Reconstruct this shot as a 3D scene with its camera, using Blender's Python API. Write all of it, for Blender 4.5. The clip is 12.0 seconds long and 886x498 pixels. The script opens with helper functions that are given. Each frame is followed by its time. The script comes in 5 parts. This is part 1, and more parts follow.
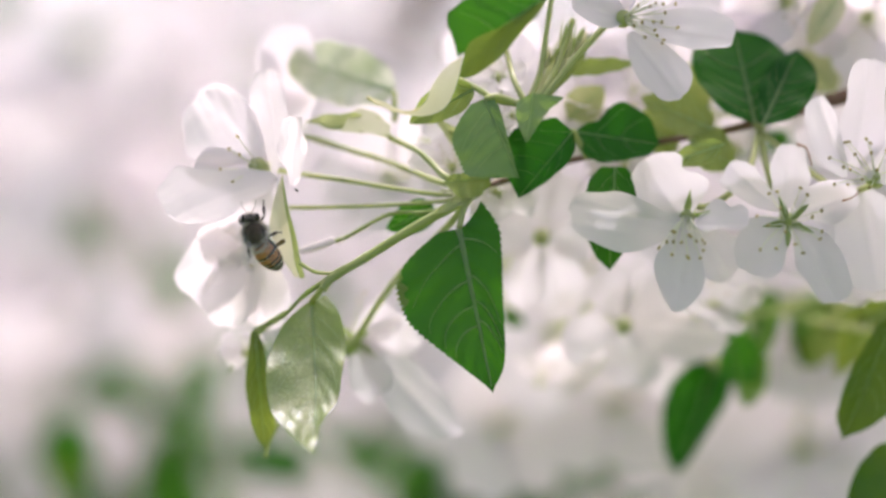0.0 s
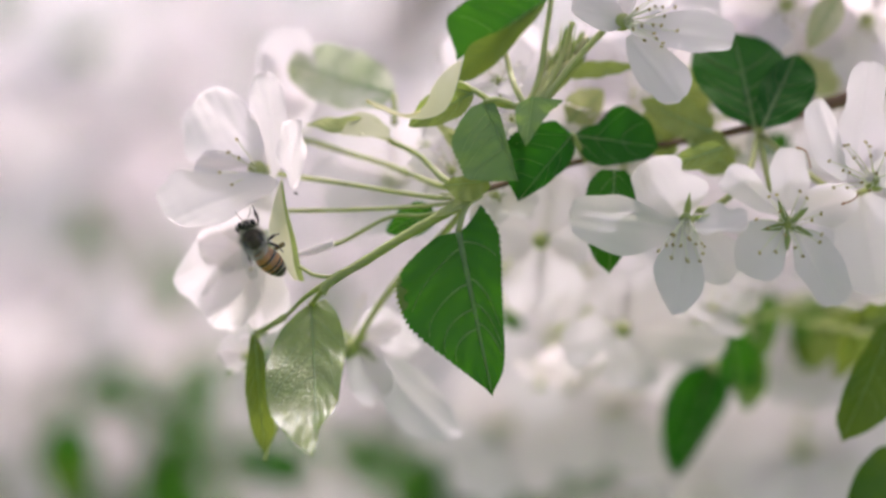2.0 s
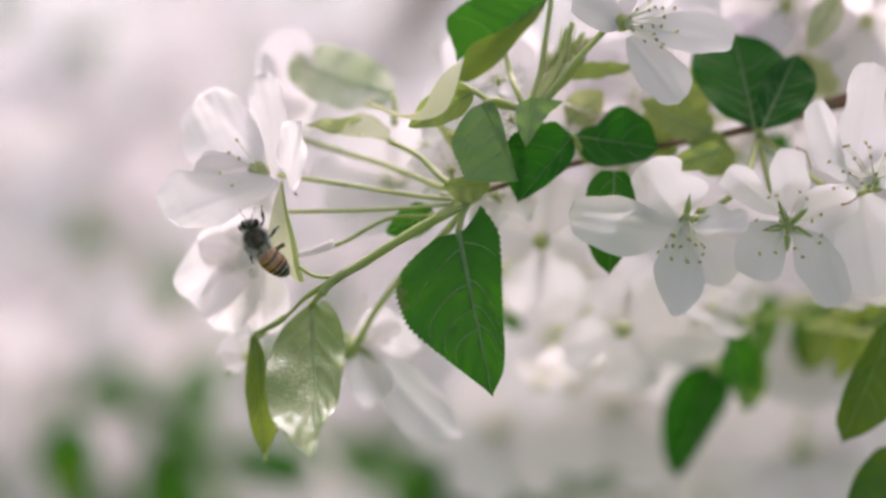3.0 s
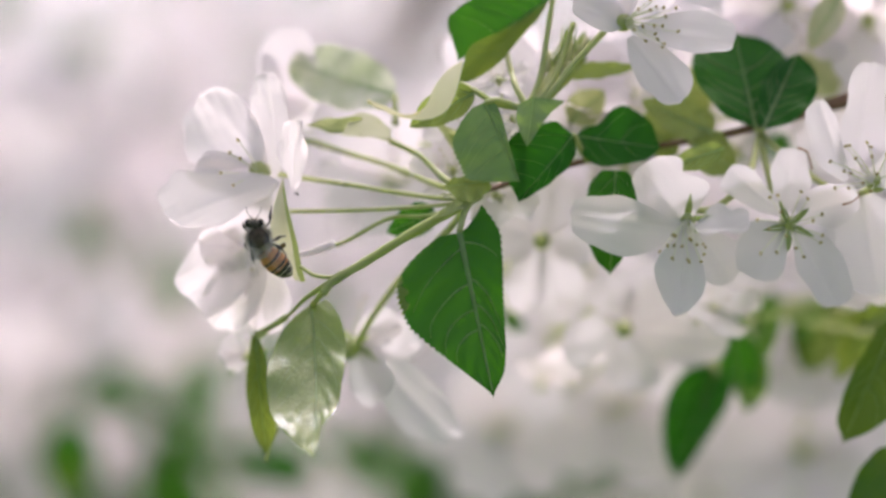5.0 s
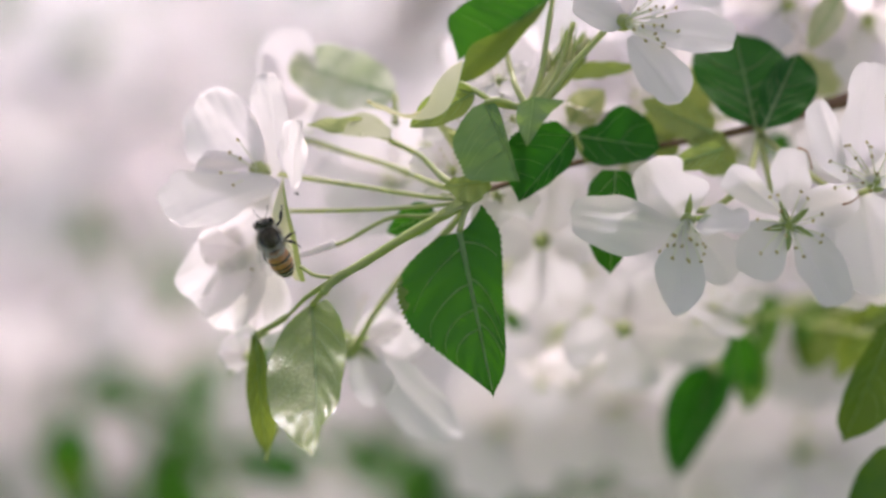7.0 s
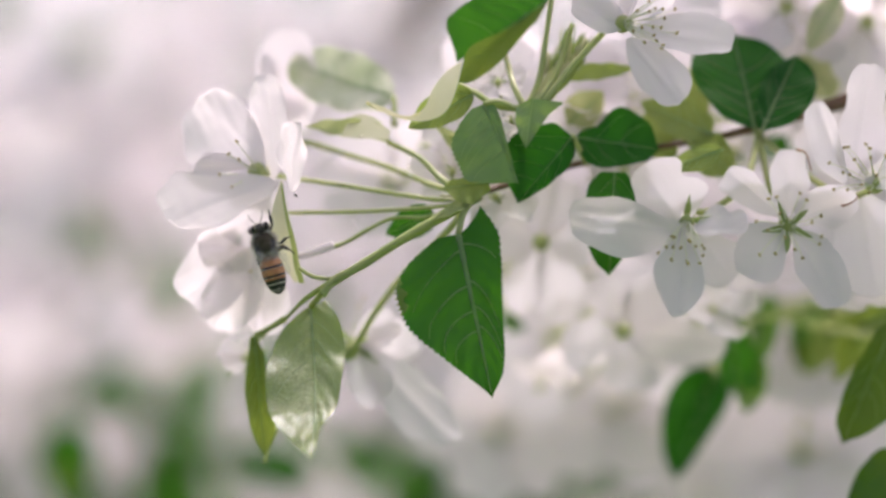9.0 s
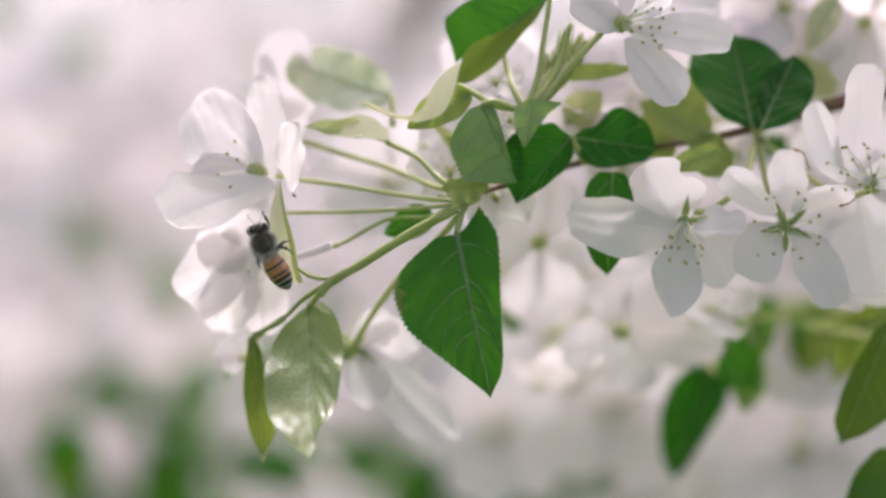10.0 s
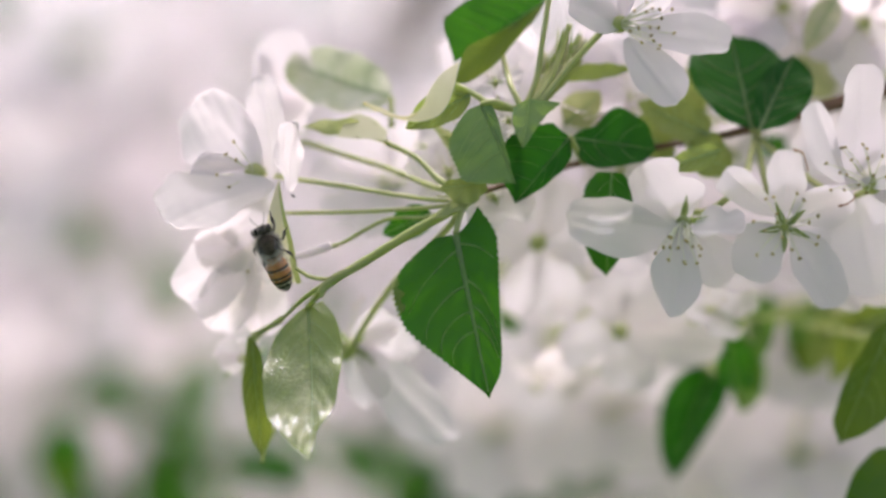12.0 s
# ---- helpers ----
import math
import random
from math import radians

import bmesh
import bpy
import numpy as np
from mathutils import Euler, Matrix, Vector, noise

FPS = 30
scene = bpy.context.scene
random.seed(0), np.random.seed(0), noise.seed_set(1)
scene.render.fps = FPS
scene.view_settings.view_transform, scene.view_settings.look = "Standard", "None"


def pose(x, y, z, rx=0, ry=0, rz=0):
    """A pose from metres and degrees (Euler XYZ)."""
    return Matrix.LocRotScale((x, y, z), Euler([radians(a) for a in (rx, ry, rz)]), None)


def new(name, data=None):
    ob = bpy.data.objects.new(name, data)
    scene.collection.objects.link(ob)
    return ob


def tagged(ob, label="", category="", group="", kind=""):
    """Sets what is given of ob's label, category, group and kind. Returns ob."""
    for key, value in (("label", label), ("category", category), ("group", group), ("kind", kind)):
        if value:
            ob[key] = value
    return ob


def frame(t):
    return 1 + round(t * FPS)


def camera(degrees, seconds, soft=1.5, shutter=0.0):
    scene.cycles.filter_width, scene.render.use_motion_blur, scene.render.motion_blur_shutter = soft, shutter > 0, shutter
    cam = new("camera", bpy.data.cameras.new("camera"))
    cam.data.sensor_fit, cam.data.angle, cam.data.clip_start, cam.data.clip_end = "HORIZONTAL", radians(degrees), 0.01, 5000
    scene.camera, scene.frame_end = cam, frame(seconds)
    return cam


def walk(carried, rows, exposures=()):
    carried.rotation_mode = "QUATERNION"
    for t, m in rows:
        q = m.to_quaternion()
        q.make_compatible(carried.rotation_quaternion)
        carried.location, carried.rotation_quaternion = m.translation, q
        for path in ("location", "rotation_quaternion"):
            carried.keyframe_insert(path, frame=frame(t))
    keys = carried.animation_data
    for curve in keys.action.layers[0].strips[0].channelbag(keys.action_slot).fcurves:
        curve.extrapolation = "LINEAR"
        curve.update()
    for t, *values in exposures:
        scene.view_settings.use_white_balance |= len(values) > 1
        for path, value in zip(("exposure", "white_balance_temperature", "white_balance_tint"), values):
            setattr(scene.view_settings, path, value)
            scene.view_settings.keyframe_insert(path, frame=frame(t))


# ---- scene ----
# An apple branch in blossom, about 1.5 m above the grass, with a honey bee climbing on it.
# Lengths below are in millimetres about the middle of the branch, unless they say otherwise.
HEIGHT = 1.5

cam = camera(19.78, 12.0, soft=2.9)
cam.data.dof.use_dof = True
cam.data.dof.focus_distance = 0.4485
cam.data.dof.aperture_fstop = 5.0
PAN = [
    (0.0, -0.013, -0.085), (0.5, -0.011, -0.070), (1.0, -0.019, -0.048), (1.5, -0.013, -0.038), (2.0, -0.025, -0.013), (2.5, -0.032, 0.000),
    (3.0, -0.025, 0.005), (4.0, -0.013, 0.003), (5.0, 0.000, 0.000), (6.0, 0.000, 0.000), (7.0, 0.000, -0.004), (8.0, -0.010, 0.013),
    (9.0, -0.025, 0.032), (9.5, -0.038, 0.028), (10.0, -0.064, 0.033), (10.5, -0.083, 0.033), (11.0, -0.095, 0.033), (11.5, -0.074, 0.033),
    (12.0, -0.089, 0.038),
]
walk(cam, [(t, pose(0, -0.45, HEIGHT, 90 + up, 0, left)) for t, left, up in PAN],
     exposures=((0.0, 1.9, 6800, 15), (0.3, 1.70, 6800, 15), (12.0, 1.70, 6800, 15)))

# ---- light ----
SUN_FROM = Vector((0.12, 0.42, 0.83)).normalized()
world = bpy.data.worlds.new("sky")
scene.world = world
world.use_nodes = True
sky = world.node_tree.nodes.new("ShaderNodeTexSky")
sky.sky_type = "NISHITA"
sky.sun_disc = False
sky.sun_elevation = math.asin(SUN_FROM.z)
sky.sun_rotation = math.atan2(SUN_FROM.x, SUN_FROM.y)
sky.dust_density = 4.0
sky.ozone_density = 0.2
sky.air_density = 0.22
world.node_tree.links.new(sky.outputs[0], world.node_tree.nodes["Background"].inputs[0])
world.node_tree.nodes["Background"].inputs[1].default_value = 0.15
sun = new("sun", bpy.data.lights.new("sun", "SUN"))
sun.data.energy, sun.data.angle, sun.data.color = 0.77, radians(0.5), (0.92, 0.88, 1.06)
sun.rotation_mode = "QUATERNION"
sun.rotation_quaternion = SUN_FROM.to_track_quat("Z", "Y")


# ---- materials ----
def nodes_of(name):
    m = bpy.data.materials.new(name)
    m.use_nodes = True
    nt = m.node_tree
    nt.nodes.clear()
    return m, nt, nt.nodes.new, nt.links.new


def mottled(nt, a, b, scale, detail=4.0, seed=0.0):
    """A colour that wanders between a and b, with another shade for each object."""
    add, link = nt.nodes.new, nt.links.new
    co, info = add("ShaderNodeTexCoord"), add("ShaderNodeObjectInfo")
    tex = add("ShaderNodeTexNoise")
    tex.noise_dimensions = "4D"
    tex.inputs["Scale"].default_value, tex.inputs["Detail"].default_value = scale, detail
    tex.inputs["W"].default_value = seed
    link(co.outputs["Object"], tex.inputs["Vector"])
    jit = add("ShaderNodeMath")
    jit.operation = "MULTIPLY_ADD"
    jit.inputs[1].default_value, jit.inputs[2].default_value = 0.35, -0.175
    link(info.outputs["Random"], jit.inputs[0])
    sub = add("ShaderNodeMath")
    sub.operation = "ADD"
    link(tex.outputs["Fac"], sub.inputs[0])
    link(jit.outputs[0], sub.inputs[1])
    ramp = add("ShaderNodeValToRGB")
    ramp.color_ramp.elements[0].position, ramp.color_ramp.elements[1].position = 0.3, 0.7
    ramp.color_ramp.elements[0].color, ramp.color_ramp.elements[1].color = (*a, 1), (*b, 1)
    link(sub.outputs[0], ramp.inputs[0])
    return ramp.outputs[0]


def bump_of(nt, scale, strength, distance, stretch=(1, 1, 1)):
    add, link = nt.nodes.new, nt.links.new
    co, tex, bump = add("ShaderNodeTexCoord"), add("ShaderNodeTexNoise"), add("ShaderNodeBump")
    tex.inputs["Scale"].default_value, tex.inputs["Detail"].default_value = scale, 5.0
    bump.inputs["Strength"].default_value, bump.inputs["Distance"].default_value = strength, distance
    size = add("ShaderNodeMapping")
    size.inputs["Scale"].default_value = stretch
    link(co.outputs["Object"], size.inputs["Vector"])
    link(size.outputs[0], tex.inputs["Vector"])
    link(tex.outputs["Fac"], bump.inputs["Height"])
    return bump.outputs[0]


def thin_material(name, a, b, through_a, through_b, share, rough, scale, bump=0.3, bump_scale=1500, gloss=0.5, bump_dist=0.0003, stretch=(1, 1, 1), coat=0.0):
    """A leaf or petal: a coloured skin that also lets light through."""
    m, nt, add, link = nodes_of(name)
    out, mix = add("ShaderNodeOutputMaterial"), add("ShaderNodeMixShader")
    skin, glow = add("ShaderNodeBsdfPrincipled"), add("ShaderNodeBsdfTranslucent")
    link(mottled(nt, a, b, scale), skin.inputs["Base Color"])
    link(mottled(nt, through_a, through_b, scale, seed=1.0), glow.inputs["Color"])
    skin.inputs["Roughness"].default_value = rough
    skin.inputs["Specular IOR Level"].default_value = gloss
    skin.inputs["Coat Weight"].default_value, skin.inputs["Coat Roughness"].default_value = coat, rough
    nb = bump_of(nt, bump_scale, bump, bump_dist, stretch)
    link(nb, skin.inputs["Normal"])
    link(nb, skin.inputs["Coat Normal"])
    mix.inputs[0].default_value = share
    link(skin.outputs[0], mix.inputs[1])
    link(glow.outputs[0], mix.inputs[2])
    link(mix.outputs[0], out.inputs[0])
    return m


def solid_material(name, a, b, rough, scale, bump=0.3, bump_scale=1500, gloss=0.5, bump_dist=0.0003, metal=0.0):
    m, nt, add, link = nodes_of(name)
    out, skin = add("ShaderNodeOutputMaterial"), add("ShaderNodeBsdfPrincipled")
    link(mottled(nt, a, b, scale), skin.inputs["Base Color"])
    skin.inputs["Roughness"].default_value, skin.inputs["Metallic"].default_value = rough, metal
    skin.inputs["Specular IOR Level"].default_value = gloss
    link(bump_of(nt, bump_scale, bump, bump_dist), skin.inputs["Normal"])
    link(skin.outputs[0], out.inputs[0])
    return m


LEAF = thin_material("leaf_green", (0.018, 0.115, 0.014), (0.04, 0.16, 0.02), (0.03, 0.2, 0.006), (0.07, 0.28, 0.01), 0.36, 0.42, 90, gloss=0.25)
LEAF_DARK = thin_material("leaf_dark_green", (0.013, 0.1, 0.012), (0.026, 0.135, 0.016), (0.02, 0.16, 0.006), (0.042, 0.21, 0.008), 0.34, 0.45, 90, gloss=0.2)
LEAF_OLIVE = thin_material("leaf_olive_green", (0.032, 0.1, 0.012), (0.075, 0.15, 0.016), (0.08, 0.2, 0.012), (0.19, 0.3, 0.02), 0.34, 0.42, 70, gloss=0.4)
LEAF_FAR = thin_material("leaf_soft_green", (0.02, 0.1, 0.018), (0.05, 0.15, 0.03), (0.04, 0.2, 0.015), (0.09, 0.28, 0.02), 0.34, 0.75, 90, gloss=0.15)
LEAF_MOSS = thin_material("leaf_moss_green", (0.13, 0.2, 0.04), (0.21, 0.28, 0.06), (0.2, 0.3, 0.03), (0.32, 0.4, 0.05), 0.4, 0.45, 90)
LEAF_SAGE = thin_material("leaf_sage_green", (0.16, 0.29, 0.1), (0.26, 0.38, 0.17), (0.22, 0.38, 0.06), (0.34, 0.48, 0.11), 0.32, 0.42, 110, gloss=0.5)
LEAF_MID = thin_material("leaf_mid_green", (0.07, 0.165, 0.04), (0.13, 0.24, 0.07), (0.12, 0.28, 0.03), (0.2, 0.36, 0.05), 0.35, 0.42, 90, gloss=0.5)
LEAF_LIGHT = thin_material("leaf_light_green", (0.2, 0.29, 0.06), (0.31, 0.39, 0.1), (0.32, 0.43, 0.08), (0.46, 0.54, 0.15), 0.42, 0.45, 80)
LEAF_PALE = thin_material("leaf_pale_yellow", (0.52, 0.54, 0.3), (0.72, 0.7, 0.54), (0.6, 0.64, 0.34), (0.78, 0.77, 0.56), 0.45, 0.45, 120)
LEAF_LIME = thin_material("leaf_lime", (0.38, 0.45, 0.17), (0.6, 0.62, 0.36), (0.5, 0.57, 0.2), (0.7, 0.72, 0.4), 0.45, 0.45, 120)
LEAF_CREAM = thin_material("leaf_cream", (0.7, 0.67, 0.36), (0.85, 0.81, 0.6), (0.78, 0.76, 0.44), (0.86, 0.84, 0.62), 0.5, 0.45, 140)
LEAF_DOWNY = thin_material("leaf_downy", (0.13, 0.21, 0.05), (0.24, 0.33, 0.11), (0.2, 0.33, 0.03), (0.34, 0.44, 0.06), 0.36, 0.2, 150, 0.7, 1800, 0.9, bump_dist=0.0003, coat=1.0)
# the near-white mottling paints blotches of glare on the glossy leaf
LEAF_GLARE = thin_material("leaf_painted_glare", (0.4, 0.48, 0.25), (0.9, 0.88, 0.82), (0.44, 0.54, 0.24), (0.84, 0.83, 0.7), 0.45, 0.3, 130, 0.8, 900, 0.9)
VEIN = thin_material("leaf_vein", (0.32, 0.44, 0.22), (0.42, 0.54, 0.3), (0.45, 0.62, 0.25), (0.5, 0.68, 0.3), 0.6, 0.5, 200)
PETAL = thin_material("petal_white", (0.82, 0.77, 0.78), (0.88, 0.835, 0.84), (0.79, 0.74, 0.77), (0.865, 0.82, 0.85), 0.5, 0.75, 70, 0.2, 1300, 0.1, stretch=(1, 0.12, 1))
STEM = thin_material("green_stem", (0.38, 0.46, 0.15), (0.6, 0.64, 0.3), (0.45, 0.55, 0.14), (0.56, 0.62, 0.24), 0.3, 0.45, 160)
TWIG = solid_material("brown_twig", (0.12, 0.06, 0.03), (0.22, 0.12, 0.065), 0.6, 200, 0.6)
FILAMENT = solid_material("pale_filament", (0.7, 0.72, 0.5), (0.82, 0.82, 0.66), 0.6, 300)
ANTHER = solid_material("yellow_anther", (0.34, 0.27, 0.1), (0.56, 0.47, 0.22), 0.8, 900)
SEPAL = thin_material("green_sepal", (0.2, 0.28, 0.09), (0.3, 0.38, 0.14), (0.3, 0.42, 0.1), (0.4, 0.5, 0.16), 0.3, 0.5, 200)
BARK = solid_material("apple_bark", (0.1, 0.075, 0.055), (0.2, 0.16, 0.12), 0.85, 25, 0.8, 60, 0.3, 0.01)
GRASS = solid_material("grass", (0.035, 0.075, 0.02), (0.09, 0.16, 0.04), 0.8, 6, 0.8, 120, 0.3, 0.02)


# ---- building helpers ----
WORLD = {}


def mm(p):
    return Vector((p[0] / 1000, p[1] / 1000, p[2] / 1000 + HEIGHT))


def mesh_from(name, verts, faces, material, smooth=True, scale=0.001):
    me = bpy.data.meshes.new(name)
    me.from_pydata([(x * scale, y * scale, z * scale) for x, y, z in verts], [], faces)
    if smooth:
        me.polygons.foreach_set("use_smooth", [True] * len(me.polygons))
    for m in material if isinstance(material, (list, tuple)) else [material]:
        me.materials.append(m)
    return me


def empty(name, m, label, category, group="", kind=""):
    ob = new(name)
    ob.empty_display_size = 0.01
    ob.matrix_basis = m
    WORLD[ob] = m.copy()
    return tagged(ob, label, category, group, kind)


def part(name, me, parent, m, label=""):
    """A mesh at the world pose m, as a part of parent."""
    ob = new(name, me)
    ob.parent = parent
    ob.matrix_basis = WORLD[parent].inverted() @ m
    WORLD[ob] = m.copy()
    return tagged(ob, label)


def basis(b, axis, normal):
    """A pose at b whose y runs along axis and whose z leans to normal."""
    y = Vector(axis).normalized()
    x = y.cross(Vector(normal))
    if x.length < 1e-6:
        x = y.orthogonal()
    x.normalize()
    z = x.cross(y)
    return Matrix.Translation(b) @ Matrix((x, y, z)).transposed().to_4x4()


def grid_faces(nu, nv):
    return [(i * nv + j, i * nv + j + 1, (i + 1) * nv + j + 1, (i + 1) * nv + j) for i in range(nu - 1) for j in range(nv - 1)]


def widths(q, values):
    """A smooth run of half widths, given at even stations from 0 to 1."""
    v = np.asarray(values, float)
    v = np.concatenate([[2 * v[0] - v[1]], v, [v[-1]]])
    p = np.clip(np.asarray(q, float), 0, 1) * (len(v) - 3)
    i = np.minimum(p.astype(int), len(v) - 4)
    t = p - i
    a, b, c, d = v[i], v[i + 1], v[i + 2], v[i + 3]
    return 0.5 * (2 * b + (c - a) * t + (2 * a - 5 * b + 4 * c - d) * t * t + (3 * b - a - 3 * c + d) * t ** 3)


def blade_surface(length, wl, wr, fold=15.0, bend=0.0, sickle=0.0, lobe_l=0.0, lobe_r=0.0, teeth=0.03, ruffle=0.3, widest=0.37, blunt=0.85, twist=0.0, seed=0, fold_r=None, quilt=0.019, curl=0.0):
    """A leaf's surface as a function of the way along it (0 to 1) and across it (-1 to 1); y runs to the tip, z out of the face.
    wl and wr: the half widths on either hand, one number or a run of them from the base to the tip; curl: how far the outer half rolls out of the face."""
    rnd = random.Random(seed)
    ph, f1 = rnd.uniform(0, 6.28), rnd.uniform(2.2, 3.4)
    two = [(q, q) if isinstance(q, (int, float)) else q for q in (widest, blunt)]
    sides = []
    for wd, bl in zip(*two):
        p = bl * wd / (1 - wd)
        sides.append((p, bl, wd ** p * (1 - wd) ** bl))

    def at(u, s):
        u, s = np.asarray(u, float), np.asarray(s, float)
        w = [np.clip(u, 0, 1) ** p * np.clip(1 - u, 0, 1) ** bl / top for p, bl, top in sides]
        w = np.where(s < 0, w[0], w[1])
        shaped = isinstance(wl, tuple)
        n = max(12, length / 0.95)
        saw = (u * n) % 1.0
        edge = 1 + teeth * (saw - 0.4) * np.abs(s) ** 10 * 2
        if shaped:
            left, right = widths(u, wl), widths(u, wr)
            w = np.clip((left + right) / max(max(wl), max(wr)), 0, 1)
            if min(wl + wr) < 0:   # both margins on one hand of the chord: the blade runs between them
                edge = edge * 0 + 1
                x = (right - left) / 2 + s * (right + left) / 2
            else:
                x = s * np.where(s < 0, left, right) * edge
        else:
            x = s * np.where(s < 0, wl, wr) * w * edge
        fo = np.where(s < 0, radians(fold), radians(fold if fold_r is None else fold_r))
        z = np.abs(x) * np.sin(fo)
        x2 = x * np.cos(fo)
        lob = np.where(s < 0, lobe_l, lobe_r)
        y = length * u - lob * length * (1 - u) ** 3 * (np.abs(s) ** 1.5 if shaped else s * s * np.clip(u * 12, 0, 1))
        z = z + bend * length * u * u + curl * length * np.clip(u - 0.25, 0, 1) ** 2 + ruffle * np.sin(f1 * 6.28 * u + ph + s * 0.8) * np.abs(s) ** 1.5 * np.clip(2 * w, 0, 1)
        z = z + quilt * length * np.sin((u * 8 - np.abs(s) * 2.2) * 6.28) * np.abs(s) * (1 - np.abs(s)) * 1.6
        x2 = x2 + sickle * length * 4 * u * (1 - u)
        if twist:
            a = np.radians(twist) * u
            x2, z = x2 * np.cos(a) - z * np.sin(a), x2 * np.sin(a) + z * np.cos(a)
        return np.stack([x2, y, z], -1)
    return at


def strip(at, path, w0, w1, lift):
    """A raised vein along a path of (u, s) on a surface."""
    us, ss = np.array([a for a, _ in path]), np.array([b for _, b in path])
    c = at(us, ss)
    d = np.gradient(c, axis=0)
    d /= np.linalg.norm(d, axis=1, keepdims=True) + 1e-9
    side = np.cross(d, np.array([0, 0, 1.0]))
    side /= np.linalg.norm(side, axis=1, keepdims=True) + 1e-9
    w = np.linspace(w0, w1, len(c))[:, None]
    up = np.array([0, 0, 1.0]) * lift
    rows = [c + side * w, c + side * w * 0.4 + up, c - side * w * 0.4 + up, c - side * w]
    v = np.stack(rows, 1).reshape(-1, 3)
    return [tuple(p) for p in v], grid_faces(len(c), 4)


def joined(pieces):
    verts, faces = [], []
    for v, f in pieces:
        k = len(verts)
        verts += v
        faces += [tuple(i + k for i in q) for q in f]
    return verts, faces


def tube(points, radii, sides=8, closed=True):
    """A round stem through points."""
    pts = [Vector(p) for p in points]
    verts, faces = [], []
    prev = None
    for i, p in enumerate(pts):
        d = (pts[min(i + 1, len(pts) - 1)] - pts[max(i - 1, 0)]).normalized()
        a = d.orthogonal().normalized() if prev is None else (prev - d * prev.dot(d)).normalized()
        prev = a
        b = d.cross(a)
        r = radii[i] if isinstance(radii, (list, tuple)) else radii
        for k in range(sides):
            g = 2 * math.pi * k / sides
            verts.append(tuple(p + (a * math.cos(g) + b * math.sin(g)) * r))
    for i in range(len(pts) - 1):
        for k in range(sides):
            j = (k + 1) % sides
            faces.append((i * sides + k, i * sides + j, (i + 1) * sides + j, (i + 1) * sides + k))
    if closed:
        faces.append(tuple(range(sides))[::-1])
        faces.append(tuple(range((len(pts) - 1) * sides, len(pts) * sides)))
    return verts, faces


def smooth_line(points, n=6):
    """A smooth curve through a few points."""
    p = [Vector(a) for a in points]
    p = [p[0] * 2 - p[1]] + p + [p[-1] * 2 - p[-2]]
    out = []
    for i in range(1, len(p) - 2):
        for k in range(n):
            t = k / n
            a, b, c, d = p[i - 1], p[i], p[i + 1], p[i + 2]
            out.append(0.5 * (2 * b + (c - a) * t + (2 * a - 5 * b + 4 * c - d) * t * t + (3 * b - a - 3 * c + d) * t ** 3))
    out.append(p[-2])
    return out


def stem(parent, points, r0, r1, material=None, name="stem", sides=8, label="", knobs=0.06, seed=1):
    """A stem of its own through points, from radius r0 to r1, slightly knobbly."""
    line = smooth_line(points)
    rnd = random.Random(seed)
    n = len(line)
    radii = [(r1 + (r0 - r1) * (1 - i / (n - 1)) ** 4) * (1 + rnd.uniform(-knobs, knobs)) for i in range(n)]
    o = line[0]
    v, f = tube([p - o for p in line], radii, sides)
    return part(name, mesh_from(name, v, f, material or STEM), parent, Matrix.Translation(mm(o)), label)


